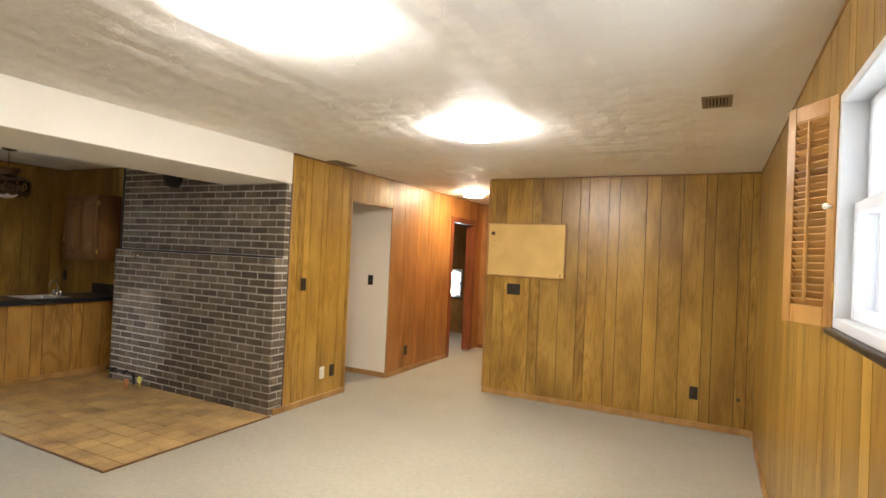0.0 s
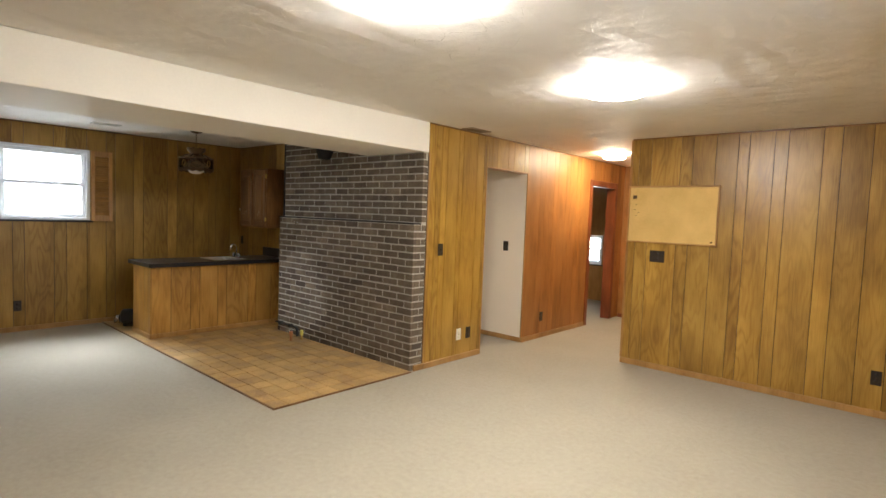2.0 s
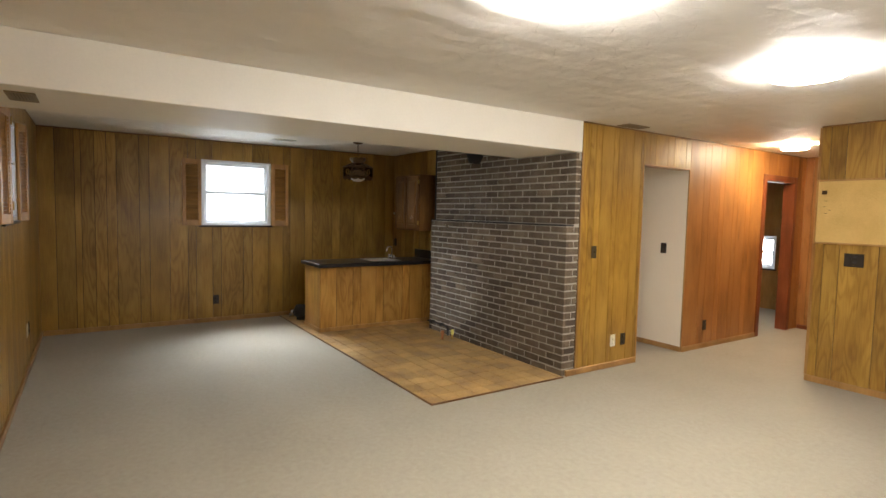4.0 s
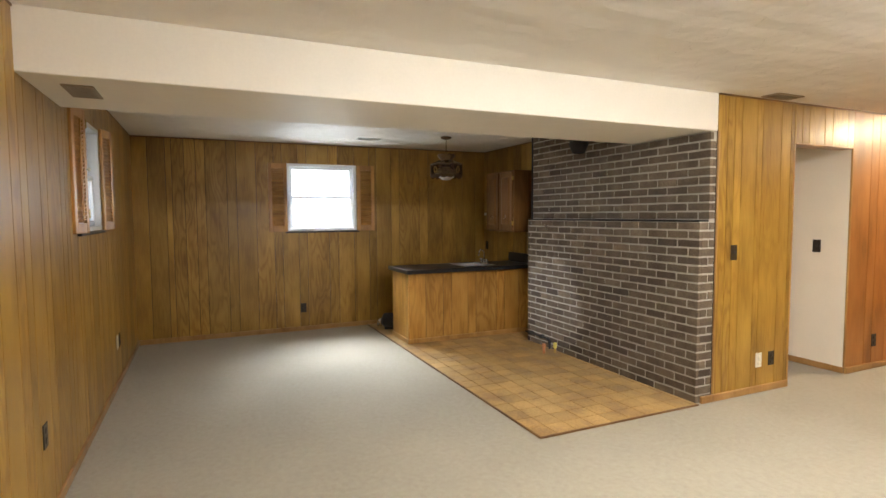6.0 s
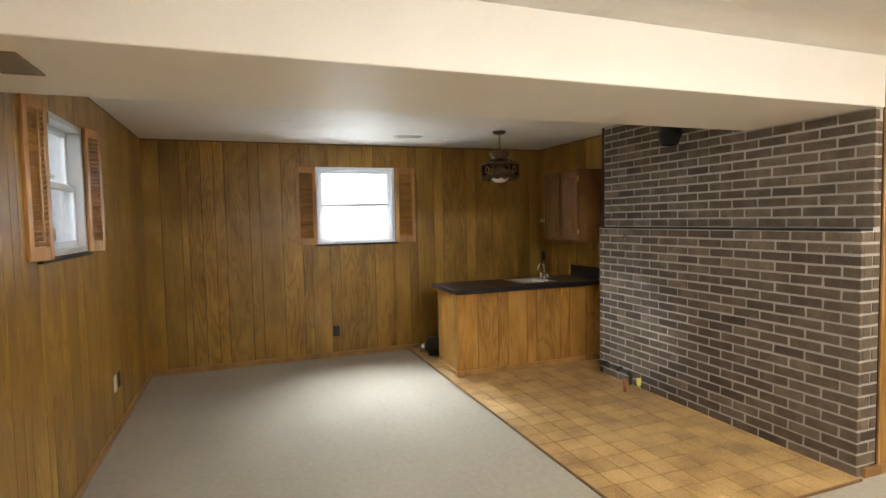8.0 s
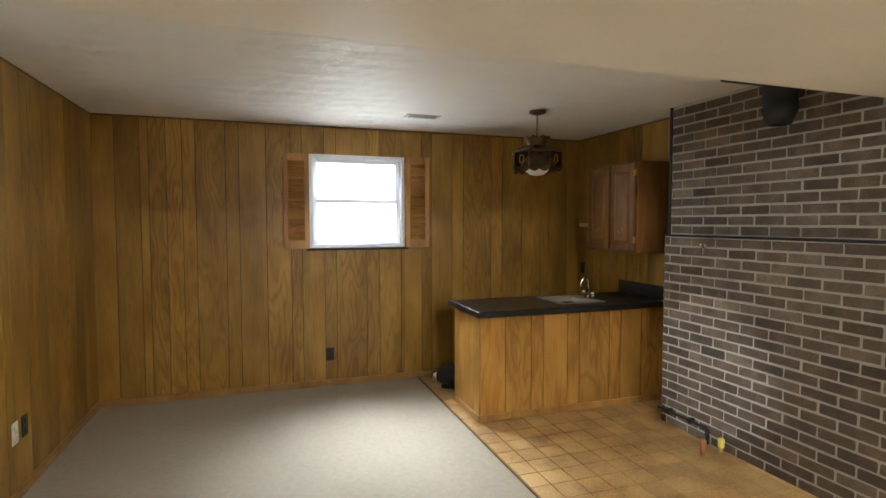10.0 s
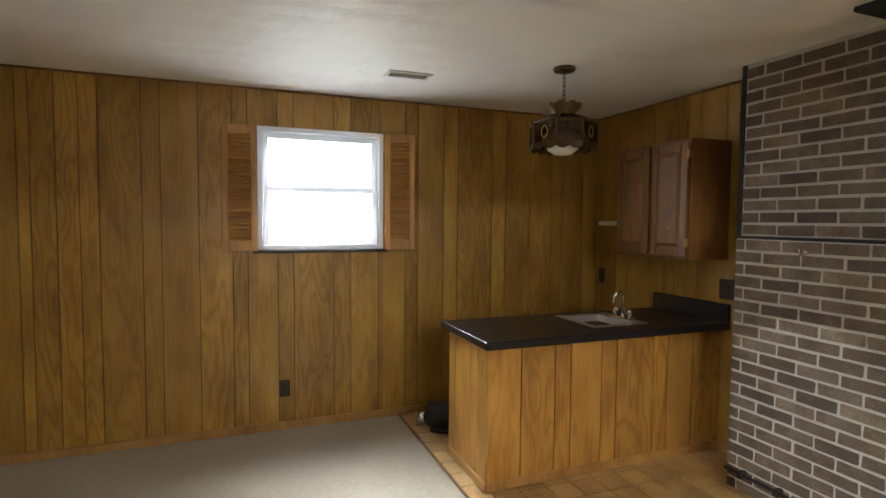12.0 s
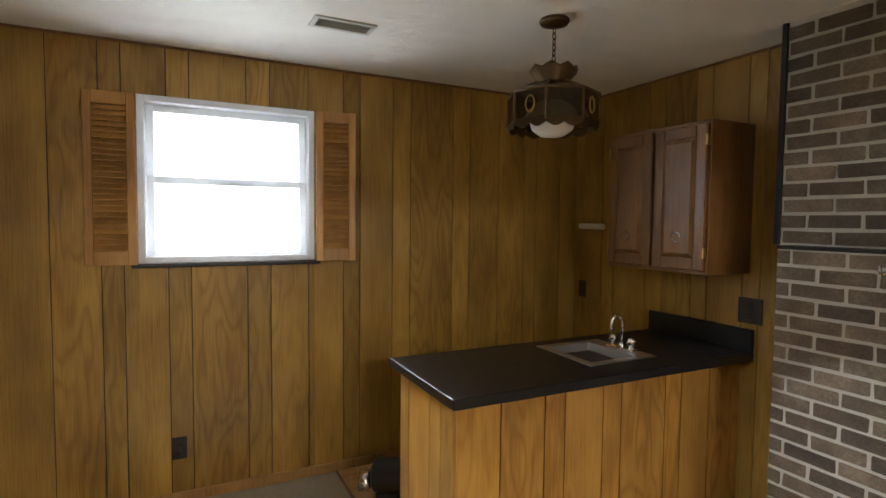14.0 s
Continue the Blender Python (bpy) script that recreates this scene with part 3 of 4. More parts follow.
part("edge", join_bm(box_bm((CX1 - 0.004, CY0 - 0.004, CT - 0.04), (CX1 + 0.006, YK - 0.012, CT + 0.003), 0.004), box_bm((CX0 - 0.004, CY0 - 0.006, CT - 0.04), (CX1 + 0.004, CY0 + 0.004, CT + 0.003), 0.004)), m_black, top)
part("backsplash", box_bm((CX0, YK - 0.032, CT + 0.001), (CX1 + 0.004, YK - 0.010, CT + 0.115), 0.004), m_black, top)

sink = thing("bar_sink", "small stainless steel bar sink set in the counter", "sink")
rim = join_bm(box_bm((SX0 - 0.012, SY0 - 0.012, CT + 0.001), (SX0 + 0.03, SY1 + 0.012, CT + 0.006), 0.002), box_bm((SX1 - 0.03, SY0 - 0.012, CT + 0.001), (SX1 + 0.012, SY1 + 0.012, CT + 0.006), 0.002),
              box_bm((SX0 + 0.03, SY0 - 0.012, CT + 0.001), (SX1 - 0.03, SY0 + 0.03, CT + 0.006), 0.002), box_bm((SX0 + 0.03, SY1 - 0.085, CT + 0.001), (SX1 - 0.03, SY1 + 0.012, CT + 0.006), 0.002))
part("rim", rim, m_steel, sink)
bw = []
bx0, bx1, by0, by1, bz = SX0 + 0.03, SX1 - 0.03, SY0 + 0.03, SY1 - 0.085, CT - 0.14
for lo, hi in (((bx0 - 0.004, by0 - 0.004, bz), (bx0, by1 + 0.004, CT + 0.002)), ((bx1, by0 - 0.004, bz), (bx1 + 0.004, by1 + 0.004, CT + 0.002)),
               ((bx0, by0 - 0.004, bz), (bx1, by0, CT + 0.002)), ((bx0, by1, bz), (bx1, by1 + 0.004, CT + 0.002)), ((bx0, by0, bz - 0.004), (bx1, by1, bz))):
    bw.append(box_bm(lo, hi))
part("bowl", join_bm(*bw), m_steel, sink)
part("drain", moved(lathe_bm([(0, 0.002), (0.02, 0.002), (0.034, 0.004), (0.036, 0)], 20), pose((bx0 + bx1) / 2, (by0 + by1) / 2, bz)), m_chrome, sink)

FX, FY = -6.02, SY1 - 0.04
tap = thing("faucet", "chrome gooseneck bar faucet with two handles", "faucet", (FX, FY, CT + 0.006))
part("deck_plate", box_bm((-0.085, -0.025, 0), (0.085, 0.025, 0.014), 0.006, 2), m_chrome, tap)
neck = [(0, 0, 0.012), (0, 0, 0.13)] + [(0, -0.035 + 0.035 * math.cos(a), 0.13 + 0.042 * math.sin(a)) for a in [math.pi * k / 10 for k in range(1, 10)]] + [(0, -0.072, 0.122), (0, -0.076, 0.1)]
part("spout", tube_bm(neck, 0.0075), m_chrome, tap)
part("collar", lathe_bm([(0.018, 0.012), (0.016, 0.03), (0.011, 0.036), (0, 0.037)], 18), m_chrome, tap)
for sx in (-0.06, 0.06):
    part("handle", moved(lathe_bm([(0.012, 0.012), (0.012, 0.03), (0.021, 0.036), (0.022, 0.055), (0.015, 0.064), (0, 0.066)], 16), pose(sx, 0, 0)), m_chrome, tap)

# ---- wall cabinet ----
cab = thing("wall_cabinet", "dark wooden two-door wall cabinet above the bar", "cabinet")
KX0, KX1, KY0, KZ0, KZ1 = -6.385, -5.745, 3.735, 1.215, 1.945
part("body", box_bm((KX0, KY0, KZ0), (KX1, YK - 0.009, KZ1), 0.003), m_cab, cab)
dw = (KX1 - KX0) / 2
for i in range(2):
    a, b = KX0 + i * dw + 0.012, KX0 + (i + 1) * dw - 0.012
    y0, y1 = KY0 - 0.02, KY0 - 0.001
    d = part("door", join_bm(box_bm((a, y0, KZ0 + 0.02), (a + 0.055, y1, KZ1 - 0.02), 0.004), box_bm((b - 0.055, y0, KZ0 + 0.02), (b, y1, KZ1 - 0.02), 0.004),
                             box_bm((a + 0.055, y0, KZ0 + 0.02), (b - 0.055, y1, KZ0 + 0.08), 0.004), box_bm((a + 0.055, y0, KZ1 - 0.08), (b - 0.055, y1, KZ1 - 0.02), 0.004)), m_cab, cab)
    pn = box_bm((a + 0.05, y0 + 0.004, KZ0 + 0.075), (b - 0.05, y1, KZ1 - 0.075))
    bmesh.ops.inset_region(pn, faces=[f for f in pn.faces if f.normal.y < -0.9], thickness=0.035, depth=0.0)
    for f in pn.faces:
        if f.normal.y < -0.9 and f.calc_center_median().y < y0 + 0.006 and abs(f.calc_center_median().x - (a + b) / 2) < 0.02 and abs(f.calc_center_median().z - (KZ0 + KZ1) / 2) < 0.02:
            bmesh.ops.translate(pn, verts=f.verts[:], vec=(0, -0.012, 0))
            break
    part("raised_panel", pn, m_cab, d)
    hx = (a + b) / 2
    pull = part("pull", moved(lathe_bm([(0, 0.012), (0.006, 0.011), (0.008, 0.004), (0.02, 0.003), (0.022, 0)], 16), pose(hx, y0 + 0.004, KZ0 + 0.20, 90)), m_bronze, d, "bronze ring pull")
    loop = [(hx + 0.024 * math.sin(t), y0 - 0.008, KZ0 + 0.176 + 0.024 * math.cos(t)) for t in [2 * math.pi * k / 20 for k in range(21)]]
    part("pull", tube_bm(loop, 0.003, 8), m_chrome, d, "worn metal ring")
    for z in (KZ0 + 0.08, KZ1 - 0.12):
        part("hinge", box_bm((b - 0.004 if i else a - 0.006, y0 - 0.002, z), (b + 0.006 if i else a + 0.004, y1, z + 0.05), 0.002), m_brass, d)

holder = thing("towel_holder", "short cream wall-mounted paper holder", "holder", (-6.85, YK - 0.008, 1.432))
part("roller", tube_bm([(-0.11, -0.03, 0), (0.11, -0.03, 0)], 0.02, 14), m_whiteplate, holder)
part("bracket", box_bm((-0.02, -0.03, -0.012), (0.02, 0, 0.012), 0.002), m_whiteplate, holder)


# ---- hanging lamp ----
LX, LY = -5.895, 2.935
lampo = thing("hanging_lamp", "bronze hanging lamp with smoked amber glass panels", "hanging lamp", (LX, LY, H))
part("canopy", lathe_bm([(0, 0), (0.06, 0), (0.064, -0.008), (0.055, -0.022), (0.02, -0.032), (0, -0.034)], 28), m_bronze, lampo)
for k in range(7):
    z = -0.045 - k * 0.023
    pts = [(0.008 * math.cos(a), 0, z + 0.015 * math.sin(a)) for a in [2 * math.pi * i / 12 for i in range(13)]]
    part("chain_link", moved(tube_bm(pts, 0.0022, 6), pose(0, 0, 0, 0, 0, 90 * (k % 2))), m_bronze, lampo)
part("crown", lathe_bm([(0.015, -0.20), (0.095, -0.20), (0.1, -0.212), (0.06, -0.262), (0.062, -0.268), (0.02, -0.275)], 32, lambda a, k: 0.008 * math.cos(8 * a) if k in (1, 2) else 0), m_bronze, lampo)
NP = 8
RT, RM, RB, ZT, ZM, ZB = 0.085, 0.19, 0.19, -0.268, -0.315, -0.438
shell = part("cage", lathe_bm([(RT, ZT), (RT + 0.01, ZT - 0.006), (RT - 0.006, ZT - 0.008)], NP), m_bronze, lampo)
for i in range(NP):
    a0, a1 = 2 * math.pi * i / NP, 2 * math.pi * (i + 1) / NP

    def pt(r, a, z):
        return Vector((r * math.cos(a), r * math.sin(a), z))
    part("rib", tube_bm([pt(RT, a0, ZT), pt(RM, a0, ZM), pt(RB, a0, ZB)], 0.006, 8), m_bronze, shell)
    part("rail", tube_bm([pt(RM, a0, ZM), pt(RM, a1, ZM)], 0.006, 8), m_bronze, shell)
    bm = bmesh.new()
    n0 = Vector((math.cos((a0 + a1) / 2), math.sin((a0 + a1) / 2), 0)) * 0.004
    for quad in ((pt(RT, a0, ZT), pt(RT, a1, ZT), pt(RM, a1, ZM), pt(RM, a0, ZM)), (pt(RM, a0, ZM), pt(RM, a1, ZM), pt(RB, a1, ZB), pt(RB, a0, ZB))):
        f = bm.faces.new([bm.verts.new(v * 0.985 if k < 9 else v) for k, v in enumerate(quad)])
    bmesh.ops.solidify(bm, geom=bm.faces[:], thickness=0.003)
    part("glass_panel", bm, m_amber, lampo, "smoked amber glass panel")
    q = bmesh.new()
    steps = 10
    upper = [q.verts.new(pt(RB, a0, ZB).lerp(pt(RB, a1, ZB), k / steps) + Vector((0, 0, 0.012))) for k in range(steps + 1)]
    lower = [q.verts.new(pt(RB, a0, ZB).lerp(pt(RB, a1, ZB), k / steps) - Vector((0, 0, 0.012 + 0.016 * abs(math.sin(math.pi * 2 * k / steps))))) for k in range(steps + 1)]
    for k in range(steps):
        q.faces.new((upper[k], upper[k + 1], lower[k + 1], lower[k]))
    bmesh.ops.solidify(q, geom=q.faces[:], thickness=0.004)
    part("skirt", q, m_bronze, shell)
    # added brass loop stands in for the bulb seen through the amber glass
    if i % 2 == 0:
        mid = (pt(RM, a0, ZM) + pt(RM, a1, ZM)) / 2
        loop = [mid * 1.01 + Vector((-math.sin((a0 + a1) / 2), math.cos((a0 + a1) / 2), 0)) * (0.02 * math.cos(t)) + Vector((0, 0, -0.055 - 0.032 * math.sin(t))) for t in [2 * math.pi * k / 14 for k in range(15)]]
        part("bulb_outline", tube_bm([v + Vector((0, 0, ZM - mid.z)) for v in loop], 0.003, 6), m_brass, shell)
part("socket", lathe_bm([(0, -0.275), (0.02, -0.275), (0.022, -0.35), (0, -0.352)], 16), m_bronze, lampo)
part("globe", lathe_bm([(0.03, -0.345), (0.075, -0.375), (0.095, -0.42), (0.085, -0.455), (0.05, -0.48), (0, -0.488)], 28), m_bulb, lampo, "unlit white glass globe")


# ---- plates, vents, board ----
def wall_plate(at, rz, kind, material, label):
    """Local x along the wall, y out of it."""
    top = thing("wall_plate", label, "wall plate", at, rz)
    w, h = (0.115, 0.115) if kind == "double" else (0.07, 0.115)
    part("plate", box_bm((-w / 2, 0, -h / 2), (w / 2, 0.006, h / 2), 0.002), material, top)
    if kind == "switch":
        part("toggle", moved(box_bm((-0.005, 0, -0.012), (0.005, 0.012, 0.012), 0.002), pose(0, 0.005, 0, 18)), material, top)
    elif kind in ("outlet", "double"):
        for z in (-0.024, 0.024):
            part("socket", moved(lathe_bm([(0, 0.009), (0.015, 0.009), (0.017, 0.0055)], 16), pose(0, 0, z, -90)), material, top)
    for z in ((0,) if kind == "outlet" else (-0.042, 0.042)):
        part("screw", moved(lathe_bm([(0, 0.0075), (0.0035, 0.0072), (0.004, 0.0055)], 8), pose(0, 0, z, -90)), m_bronze, top)
    return top


BROWN_O, BROWN_S = "dark brown power outlet plate on the panelling", "dark brown light switch plate"
wall_plate((XB + 0.008, 1.51, 0.285), -90, "outlet", m_blackplate, BROWN_O)
wall_plate((-5.57, YL + 0.008, 0.36), 0, "outlet", m_whiteplate, "white power outlet plate on the panelling")
wall_plate((-5.69, YL + 0.008, 0.36), 0, "outlet", m_blackplate, BROWN_O)
wall_plate((-3.31, YL + 0.008, 0.415), 0, "outlet", m_blackplate, BROWN_O)
wall_plate((XW + 0.008, 4.07, 1.125), -90, "switch", m_blackplate, BROWN_S)
wall_plate((XW + 0.008, 4.39, 0.26), -90, "outlet", m_whiteplate, "white outlet plate on the panelling")
wall_plate((XW + 0.008, 4.54, 0.26), -90, "outlet", m_blackplate, BROWN_O)
wall_plate((XW + 0.008, 5.96, 0.26), -90, "outlet", m_blackplate, BROWN_O)
wall_plate((-1.67, YC - 0.008, 1.128), 180, "double", m_blackplate, "wide dark brown switch plate below the corkboard").scale = (1.25, 1, 1)
wall_plate((0.082, YC - 0.008, 0.31), 180, "outlet", m_blackplate, BROWN_O)
wall_plate((-6.958, YK - 0.008, 0.997), 180, "switch", m_blackplate, BROWN_S)
wall_plate((-5.735, YK - 0.008, 1.03), 180, "double", m_blackplate, "square black outlet plate above the backsplash").scale = (1.1, 1, 1.1)
wall_plate((-3.42, OPEN1, 1.12), 180, "switch", m_blackplate, "dark switch plate on the white wall")
jack = thing("cable_jack", "small dark cable hole in the panelling", "cable jack", (0.437, YC - 0.008, 0.303), 180)
part("ring", moved(lathe_bm([(0.006, 0.001), (0.016, 0.001), (0.014, 0.006), (0.006, 0.004)], 14), pose(0, 0, 0, -90)), m_blackplate, jack)

cb = thing("corkboard", "blank framed corkboard hanging on the panelling", "corkboard", (0, YC - 0.009, 0))
KBX0, KBX1, KBZ0, KBZ1 = -1.985, -1.13, 1.258, 1.825
part("cork_sheet", box_bm((KBX0 + 0.012, -0.010, KBZ0 + 0.012), (KBX1 - 0.012, 0, KBZ1 - 0.012)), m_cork, cb)
part("frame", ring_bm(KBX0, KBX1, KBZ0, KBZ1, -0.018, 0.0, 0.015), m_trim, cb, "thin pale wooden frame")
part("pin", box_bm((KBX0 + 0.045, -0.02, KBZ1 - 0.13), (KBX0 + 0.085, -0.010, KBZ1 - 0.095), 0.003), m_bronze, cb, "small brown clip")
part("corner_tack", box_bm((KBX1 - 0.06, -0.013, KBZ0 + 0.03), (KBX1 - 0.04, -0.010, KBZ0 + 0.045), 0.001), m_bronze, cb)


for dx, dz in ((0.07, 0.19), (0.06, 0.24), (0.075, 0.3), (0.1, 0.27)):
    part("staple", box_bm((KBX0 + dx, -0.012, KBZ1 - dz), (KBX0 + dx + 0.018, -0.010, KBZ1 - dz + 0.004)), m_bronze, cb)


def vent(at, w, h, material, label, dark=True):
    top = thing("ceiling_vent", label, "vent", at)
    f = 0.022
    # near-black sheet paints in the shade behind the slats; no duct is cut
    part("backing", box_bm((-w / 2 + f, -h / 2 + f, -0.002), (w / 2 - f, h / 2 - f, -0.0005)), m_duct_shade, top)
    part("frame", join_bm(box_bm((-w / 2, -h / 2, -0.008), (-w / 2 + f, h / 2, 0), 0.002), box_bm((w / 2 - f, -h / 2, -0.008), (w / 2, h / 2, 0), 0.002),
                          box_bm((-w / 2 + f, -h / 2, -0.008), (w / 2 - f, -h / 2 + f, 0), 0.002), box_bm((-w / 2 + f, h / 2 - f, -0.008), (w / 2 - f, h / 2, 0), 0.002)), material, top)
    n = max(3, int((h - 2 * f) / 0.014)) if h < w else max(3, int((w - 2 * f) / 0.014))
    for i in range(n):
        if h < w:
            c = -h / 2 + f + (h - 2 * f) * (i + 0.5) / n
            part("slat", moved(box_bm((-w / 2 + f, -0.005, -0.001), (w / 2 - f, 0.005, 0.001)), pose(0, c, -0.006, 35)), material, top)
        else:
            c = -w / 2 + f + (w - 2 * f) * (i + 0.5) / n
            part("slat", moved(box_bm((-0.005, -h / 2 + f, -0.001), (0.005, h / 2 - f, 0.001)), pose(c, 0, -0.006, 0, 35)), material, top)
    return top


vent((0.195, 3.32, H), 0.14, 0.2, m_grille, "dusty tan metal ceiling vent")
vent((-3.04, 4.42, H), 0.14, 0.3, m_grille, "tan metal ceiling vent beside the panelled wall")
vent((-3.46, -0.10, BEAM_Z), 0.27, 0.13, m_grille, "tan metal vent in the beam's underside")
vent((-6.368, 2.17, H), 0.13, 0.27, m_whitegrille, "white metal ceiling vent")

# ---- flue collar, pipes and small things ----
flue = thing("flue_collar", "black metal flue collar where a stove pipe was", "flue", (-4.5, 3.76, H))
part("ceiling_plate", box_bm((-0.24, -0.26, -0.022), (0.24, 0.046, -0.001), 0.004), m_iron, flue)
part("sleeve", lathe_bm([(0.10, -0.02), (0.10, -0.07), (0.085, -0.075), (0.085, -0.2), (0.095, -0.21), (0.06, -0.3), (0.055, -0.3), (0.055, -0.03)], 28), m_iron, flue).location = (0, -0.08, 0)

hook = thing("wall_hook", "small bright metal hook on the brick", "hook", (-5.035, YB - 0.001, 1.30))
part("plate", moved(lathe_bm([(0, 0.006), (0.014, 0.005), (0.016, 0)], 14), pose(0, 0, 0, 90)), m_chrome, hook)
part("arm", tube_bm([(0, 0, 0), (0, -0.03, -0.004), (0, -0.038, 0.01), (0, -0.036, 0.022)], 0.005, 8), m_chrome, hook)

gas = thing("gas_pipe", "dark iron pipe along the foot of the brick wall", "pipe", (0, 0, 0))
part("pipe", tube_bm([(-5.40, YB - 0.03, 0.115), (-4.98, YB - 0.03, 0.115), (-4.96, YB - 0.03, 0.11), (-4.95, YB - 0.03, 0.09), (-4.95, YB - 0.03, 0.013)], 0.010), m_iron, gas)
part("elbow", tube_bm([(-5.0, YB - 0.03, 0.115), (-4.965, YB - 0.03, 0.112), (-4.95, YB - 0.03, 0.095), (-4.95, YB - 0.03, 0.07)], 0.0145), m_iron, gas)
for x in (-5.3, -5.1):
    part("clip", box_bm((x - 0.012, YB - 0.047, 0.098), (x + 0.012, YB + 0.002, 0.132), 0.002), m_iron, gas)
stub = thing("copper_stub", "short capped copper pipe standing on the tiles", "pipe stub", (-4.83, 3.53, 0.012))
part("tube", tube_bm([(0, 0, 0), (0, 0, 0.085)], 0.016), m_copper, stub)
part("cap", lathe_bm([(0.02, 0.06), (0.021, 0.09), (0.016, 0.1), (0, 0.102)], 18), m_copper, stub)
valve = thing("gas_valve", "small yellow-tagged brass valve by the brick", "valve", (-4.80, 3.645, 0.012))
part("stem", tube_bm([(0, 0, 0), (0, 0, 0.055)], 0.012), m_brass, valve)
part("tag", box_bm((-0.018, -0.014, 0.045), (0.018, 0.014, 0.105), 0.006), m_yellow, valve, "pale yellow tag")

pump = thing("small_pump", "small black motor unit behind the bar", "motor", (-6.62, 2.53, 0.012), 60)
part("body", moved(lathe_bm([(0, -0.13), (0.06, -0.13), (0.085, -0.11), (0.09, 0.0), (0.085, 0.09), (0.06, 0.11), (0, 0.11)], 24), pose(0, 0, 0.11, 0, 90)), m_black_rubber, pump)
part("foot", box_bm((-0.1, -0.06, 0), (0.08, 0.06, 0.035), 0.006), m_black_rubber, pump)
part("cap", moved(lathe_bm([(0, 0.03), (0.04, 0.03), (0.055, 0.02), (0.055, -0.03), (0, -0.03)], 20), pose(-0.16, -0.02, 0.085, 0, 90)), m_chrome, pump, "clear ribbed cap")


# ---- wall boards, bricks and floor tiles ----
def board_meshes(material):
    bm = box_bm((-0.5, -0.5, -0.5), (0.5, 0.5, 0.5))
    return mesh_of("panel_board", bm, material)


GAP = 0.005


def boards(parent, axis, c, face, grooves, z0, z1, material, holes=()):
    """Upright boards between the grooves, proud of the wall face by 8 mm; holes cut them short."""
    me = board_meshes(material)
    for a, b in zip(grooves, grooves[1:]):
        cuts = sorted({a + GAP / 2, b - GAP / 2, *[v for h in holes for v in h[:2] if a + 0.01 < v < b - 0.01]})
        for p, q in zip(cuts, cuts[1:]):
            spans = [(z0, z1)]
            for h in holes:
                if h[0] - 0.001 <= p and q <= h[1] + 0.001:
                    spans = [s for lo, hi in spans for s in ((lo, h[2]), (h[3], hi)) if s[1] - s[0] > 0.01]
            for lo, hi in spans:
                ob = new("panel_board", me)
                ob.parent = parent
                d = c + face * 0.004
                if axis == "x":
                    ob.location, ob.scale = (d, (p + q) / 2, (lo + hi) / 2), (0.008, q - p, hi - lo)
                else:
                    ob.location, ob.scale = ((p + q) / 2, d, (lo + hi) / 2), (q - p, 0.008, hi - lo)


WIDTHS = (0.20, 0.092, 0.187, 0.105, 0.27, 0.12, 0.2, 0.1)


def spread_grooves(a, b, start=0):
    out, k = [a], start
    while out[-1] + WIDTHS[k % 8] < b - 0.04:
        out.append(out[-1] + WIDTHS[k % 8])
        k += 1
    return out + [b]


G_BACK = [YL, -0.134, 0.042, 0.104, 0.229, 0.345, 0.444, 0.671, 0.775, 0.99, 1.19, 1.283, 1.474, 1.577, 1.847, 1.966, 2.168, 2.366, 2.464, 2.665, 2.78, 3.068,
          3.188, 3.403, 3.607, 3.706, 3.911, YK]
G_CORK = [X_HALL, -1.902, -1.78, -1.499, -1.39, -1.189, -1.005, -0.916, -0.724, -0.623, -0.379, -0.253, -0.058, 0.127, 0.21, 0.399, 0.491, XR]
G_PASS = [BR_END, 3.975, 4.05, 4.13, 4.30, 4.365, 4.585, 4.70, OPEN0, 4.84, 4.93, 5.13, 5.24, 5.45, OPEN1]
boards(wall_back, "x", XB, 1, G_BACK, 0, H, m_panel, [HOLE_B])
boards(wall_left, "y", YL, 1, spread_grooves(XB, BEAM_X), 0, H, m_panel, [HOLE_L])
boards(wall_left, "y", YL, 1, spread_grooves(BEAM_X, XW, 3), 0, BEAM_Z, m_panel)
boards(wall_left, "y", YL, 1, spread_grooves(XW, XR, 5), 0, H, m_panel)
boards(wall_right, "x", XR, -1, spread_grooves(YL, YC, 2), 0, H, m_panel, [HOLE_R])
boards(wall_cork, "y", YC, -1, G_CORK, 0, H, m_panel)
boards(wall_bar, "y", YK, -1, spread_grooves(XB, BR_L, 1), 0, H, m_panel)
boards(wall_passage, "x", XW, 1, G_PASS, 0, H, m_panel, [(OPEN0, OPEN1, 0, OPEN_H)])
boards(wall_passage, "x", XW, 1, spread_grooves(OPEN1, Y_END, 4), 0, H, m_red, [(DOOR0, DOOR1, 0, DOOR_H)])
boards(wall_hall_side, "x", X_HALL, -1, spread_grooves(YC + T, Y_END, 1), 0, H, m_red)
boards(wall_hall_end, "y", Y_END, -1, spread_grooves(XW, X_HALL, 3), 0, H, m_red)

BRICK_H, JOINT = MANTEL / 21, 0.0138
BRICK_L = 0.2


brick_meshes = []
for k in range(6):
    bm = box_bm((-0.5, -0.5, -0.5), (0.5, 0.5, 0.5), 0.028)
    for v in bm.verts:
        v.co += Vector((random.uniform(-0.016, 0.016), random.uniform(-0.03, 0.03), random.uniform(-0.05, 0.05)))
    brick_meshes.append(mesh_of("brick", bm, m_brick))


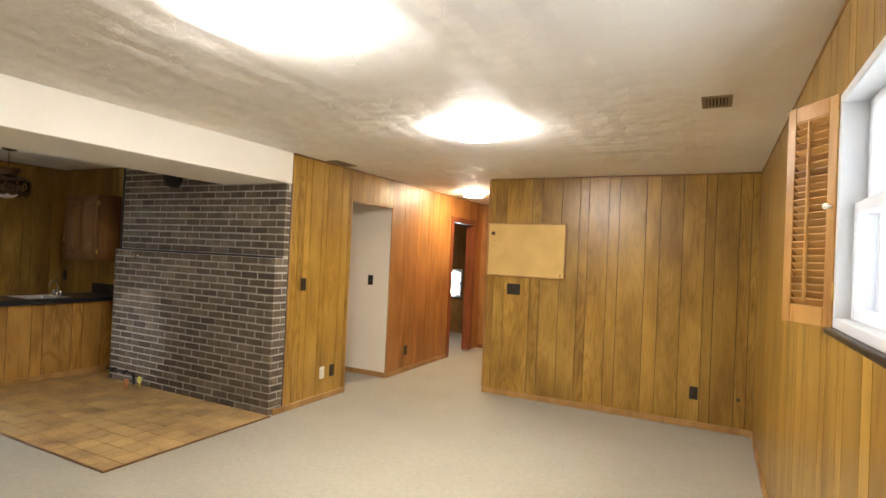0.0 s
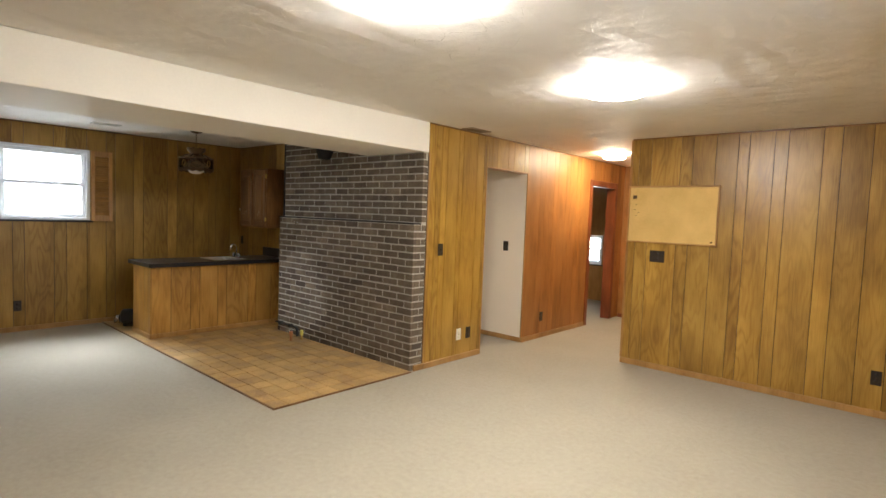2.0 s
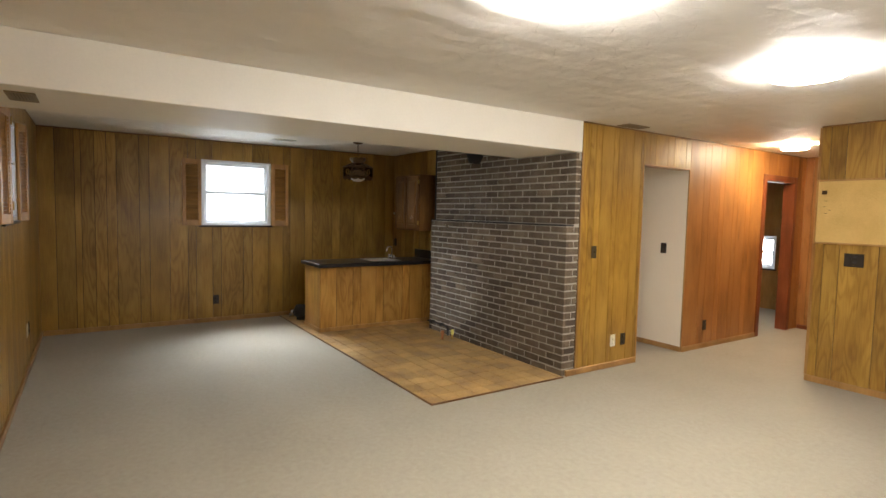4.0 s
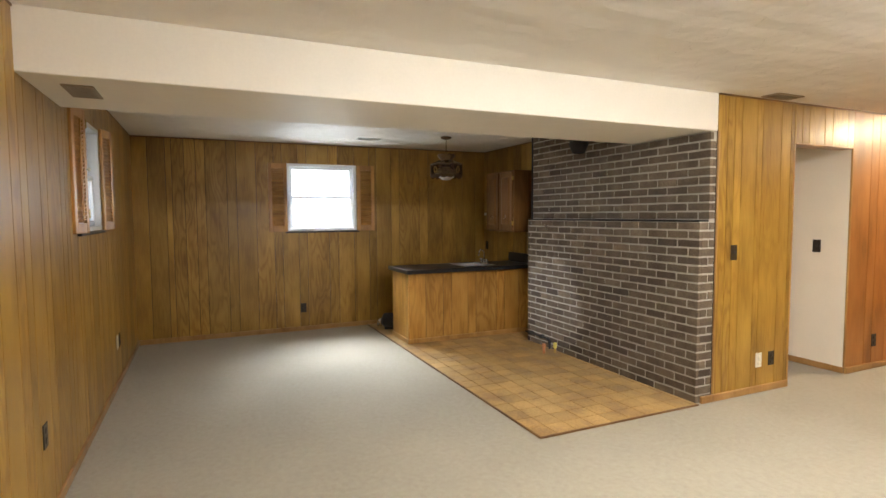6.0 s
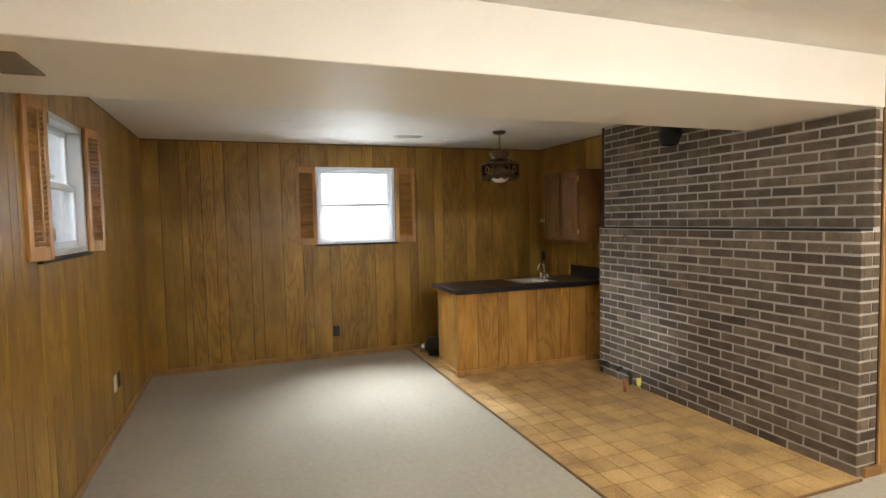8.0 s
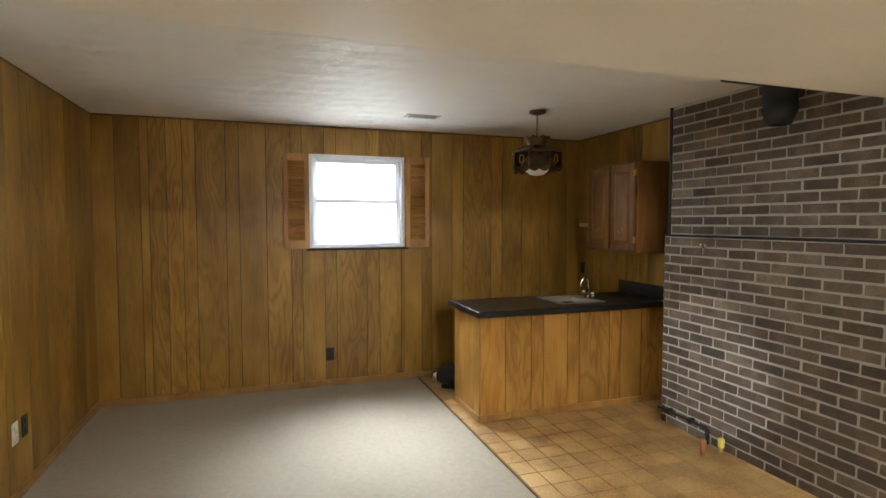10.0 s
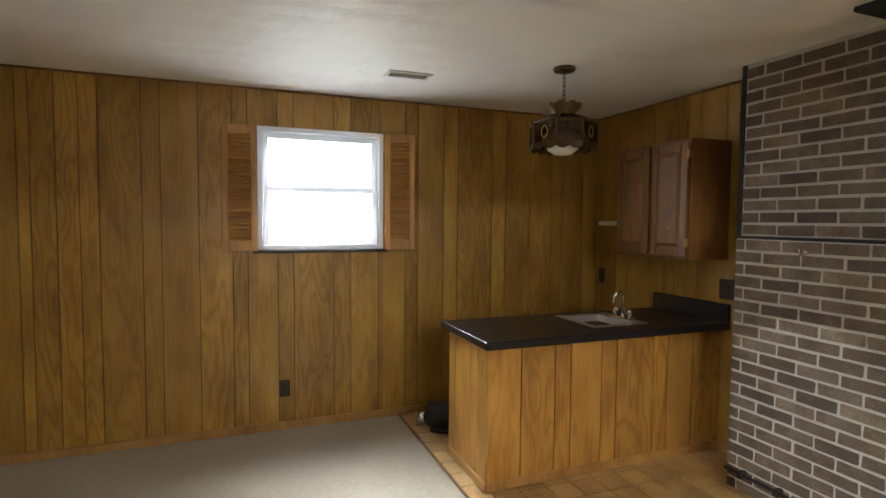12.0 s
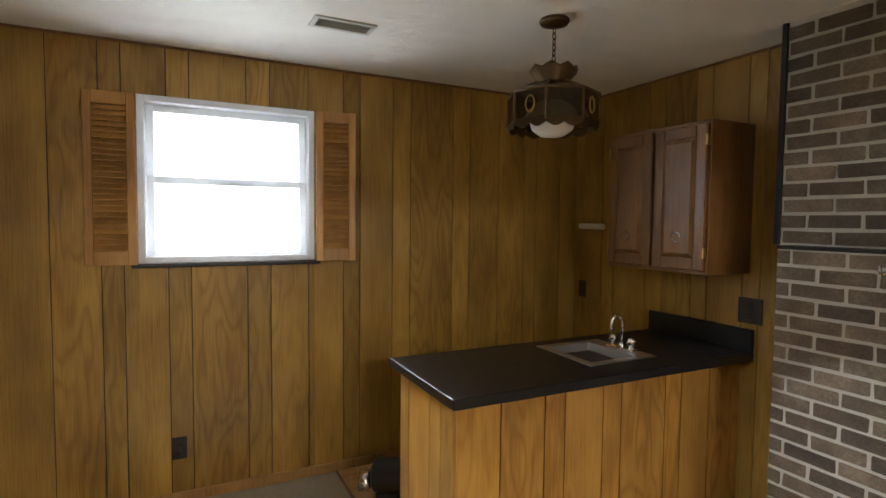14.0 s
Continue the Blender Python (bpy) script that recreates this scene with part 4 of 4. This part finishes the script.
def brick(parent, lo, hi):
    ob = new("brick", random.choice(brick_meshes))
    ob.parent = parent
    ob.location = [(p + q) / 2 for p, q in zip(lo, hi)]
    ob.scale = [q - p for p, q in zip(lo, hi)]
    ob.rotation_euler = (0, random.uniform(-0.004, 0.004), 0)


def brick_face(parent, y, x0, x1, z0, courses, shift=0):
    for i in range(courses):
        za, zb = z0 + i * BRICK_H + JOINT / 2, z0 + (i + 1) * BRICK_H - JOINT / 2
        if zb > H - 0.005:
            zb = H - 0.005
        x = x1 - (BRICK_L if (i + shift) % 2 else BRICK_L / 2)
        right = x1
        while right > x0 + 0.03:
            left = max(x, x0)
            brick(parent, (left + (JOINT / 2 if left > x0 else 0), y + random.uniform(-0.002, 0.002), za), (right - (JOINT / 2 if right < x1 else 0), y + 0.03, zb))
            right, x = left, left - BRICK_L


brick_face(brick_low, YB, BR_L, XW, 0, 21, 1)
brick_face(brick_up, YU, BR_L - 0.05, XW, MANTEL + 0.014, 14)
# the short end beside the panelling, and the return beside the bar
for i in range(21):
    za, zb = i * BRICK_H + JOINT / 2, (i + 1) * BRICK_H - JOINT / 2
    cuts = [YB + 0.032, BR_END] if i % 2 else [YB + 0.032, YB + 0.1, BR_END]
    for a, b in zip(cuts, cuts[1:]):
        brick(brick_low, (XW - 0.03, a + (JOINT / 2 if a > YB + 0.04 else 0), za), (XW, b - JOINT / 2, zb))
for i in range(9):
    za, zb = MANTEL + 0.014 + i * BRICK_H + JOINT / 2, MANTEL + 0.014 + (i + 1) * BRICK_H - JOINT / 2
    brick(brick_up, (XW - 0.03, YU + 0.032, za), (XW, BR_END - JOINT / 2, min(zb, BEAM_Z)))
for i in range(21):
    za, zb = i * BRICK_H + JOINT / 2, (i + 1) * BRICK_H - JOINT / 2
    cuts = [YB + 0.034, YB + 0.14, YK] if i % 2 else [YB + 0.034, YB + 0.245, YK]
    for a, b in zip(cuts, cuts[1:]):
        brick(brick_low, (BR_L - 0.006, a + (JOINT / 2 if a > YB + 0.05 else 0), za), (BR_L + 0.03, b - JOINT / 2, zb))

# hearth tiles
TX0, TX1, TY0, TY1, TS = -7.03, XW + 0.022, 2.325, YB, 0.1525
tile_base = structure("floor_tiled", join_bm(box_bm((TX0, TY0, 0.0), (TX1, TY1, 0.006)), box_bm((TX0, TY1, 0.0), (BR_L, YK - 0.01, 0.006))), m_grout, "worn buff ceramic tile hearth floor", "floor")
strip("trim_tile_edge", (TX0, TY0 - 0.012, 0), (TX1 + 0.012, TY0, 0.014), m_cab, "thin dark edging round the tiles", 0.002)
strip("trim_tile_front", (TX1, TY0, 0), (TX1 + 0.012, TY1, 0.014), m_cab, "thin dark edging round the tiles", 0.002)
tile_me = []
for k in range(4):
    bm = box_bm((-0.5, -0.5, -0.5), (0.5, 0.5, 0.5), 0.02)
    tile_me.append(mesh_of("tile", bm, m_tile))
xs = [TX1] + [TX1 - 0.15 - TS * i for i in range(int((TX1 - TX0 - 0.15) / TS) + 1)] + [TX0]
ys = [TY0] + [TY0 + 0.125 + TS * j for j in range(int((YK - TY0 - 0.125) / TS) + 1)] + [YK - 0.01]
for x1, x0 in zip(xs, xs[1:]):
    for y0, y1 in zip(ys, ys[1:]):
        y1 = y1 if x0 < BR_L - 0.1 else min(y1, TY1)
        if x1 - x0 < 0.02 or y1 - y0 < 0.02:
            continue
        ob = new("tile", random.choice(tile_me))
        ob.parent = tile_base
        ob.location = ((x0 + x1) / 2, (y0 + y1) / 2, 0.006 + random.uniform(-0.0006, 0.0006))
        ob.scale = (x1 - x0 - 0.006, y1 - y0 - 0.006, 0.011)
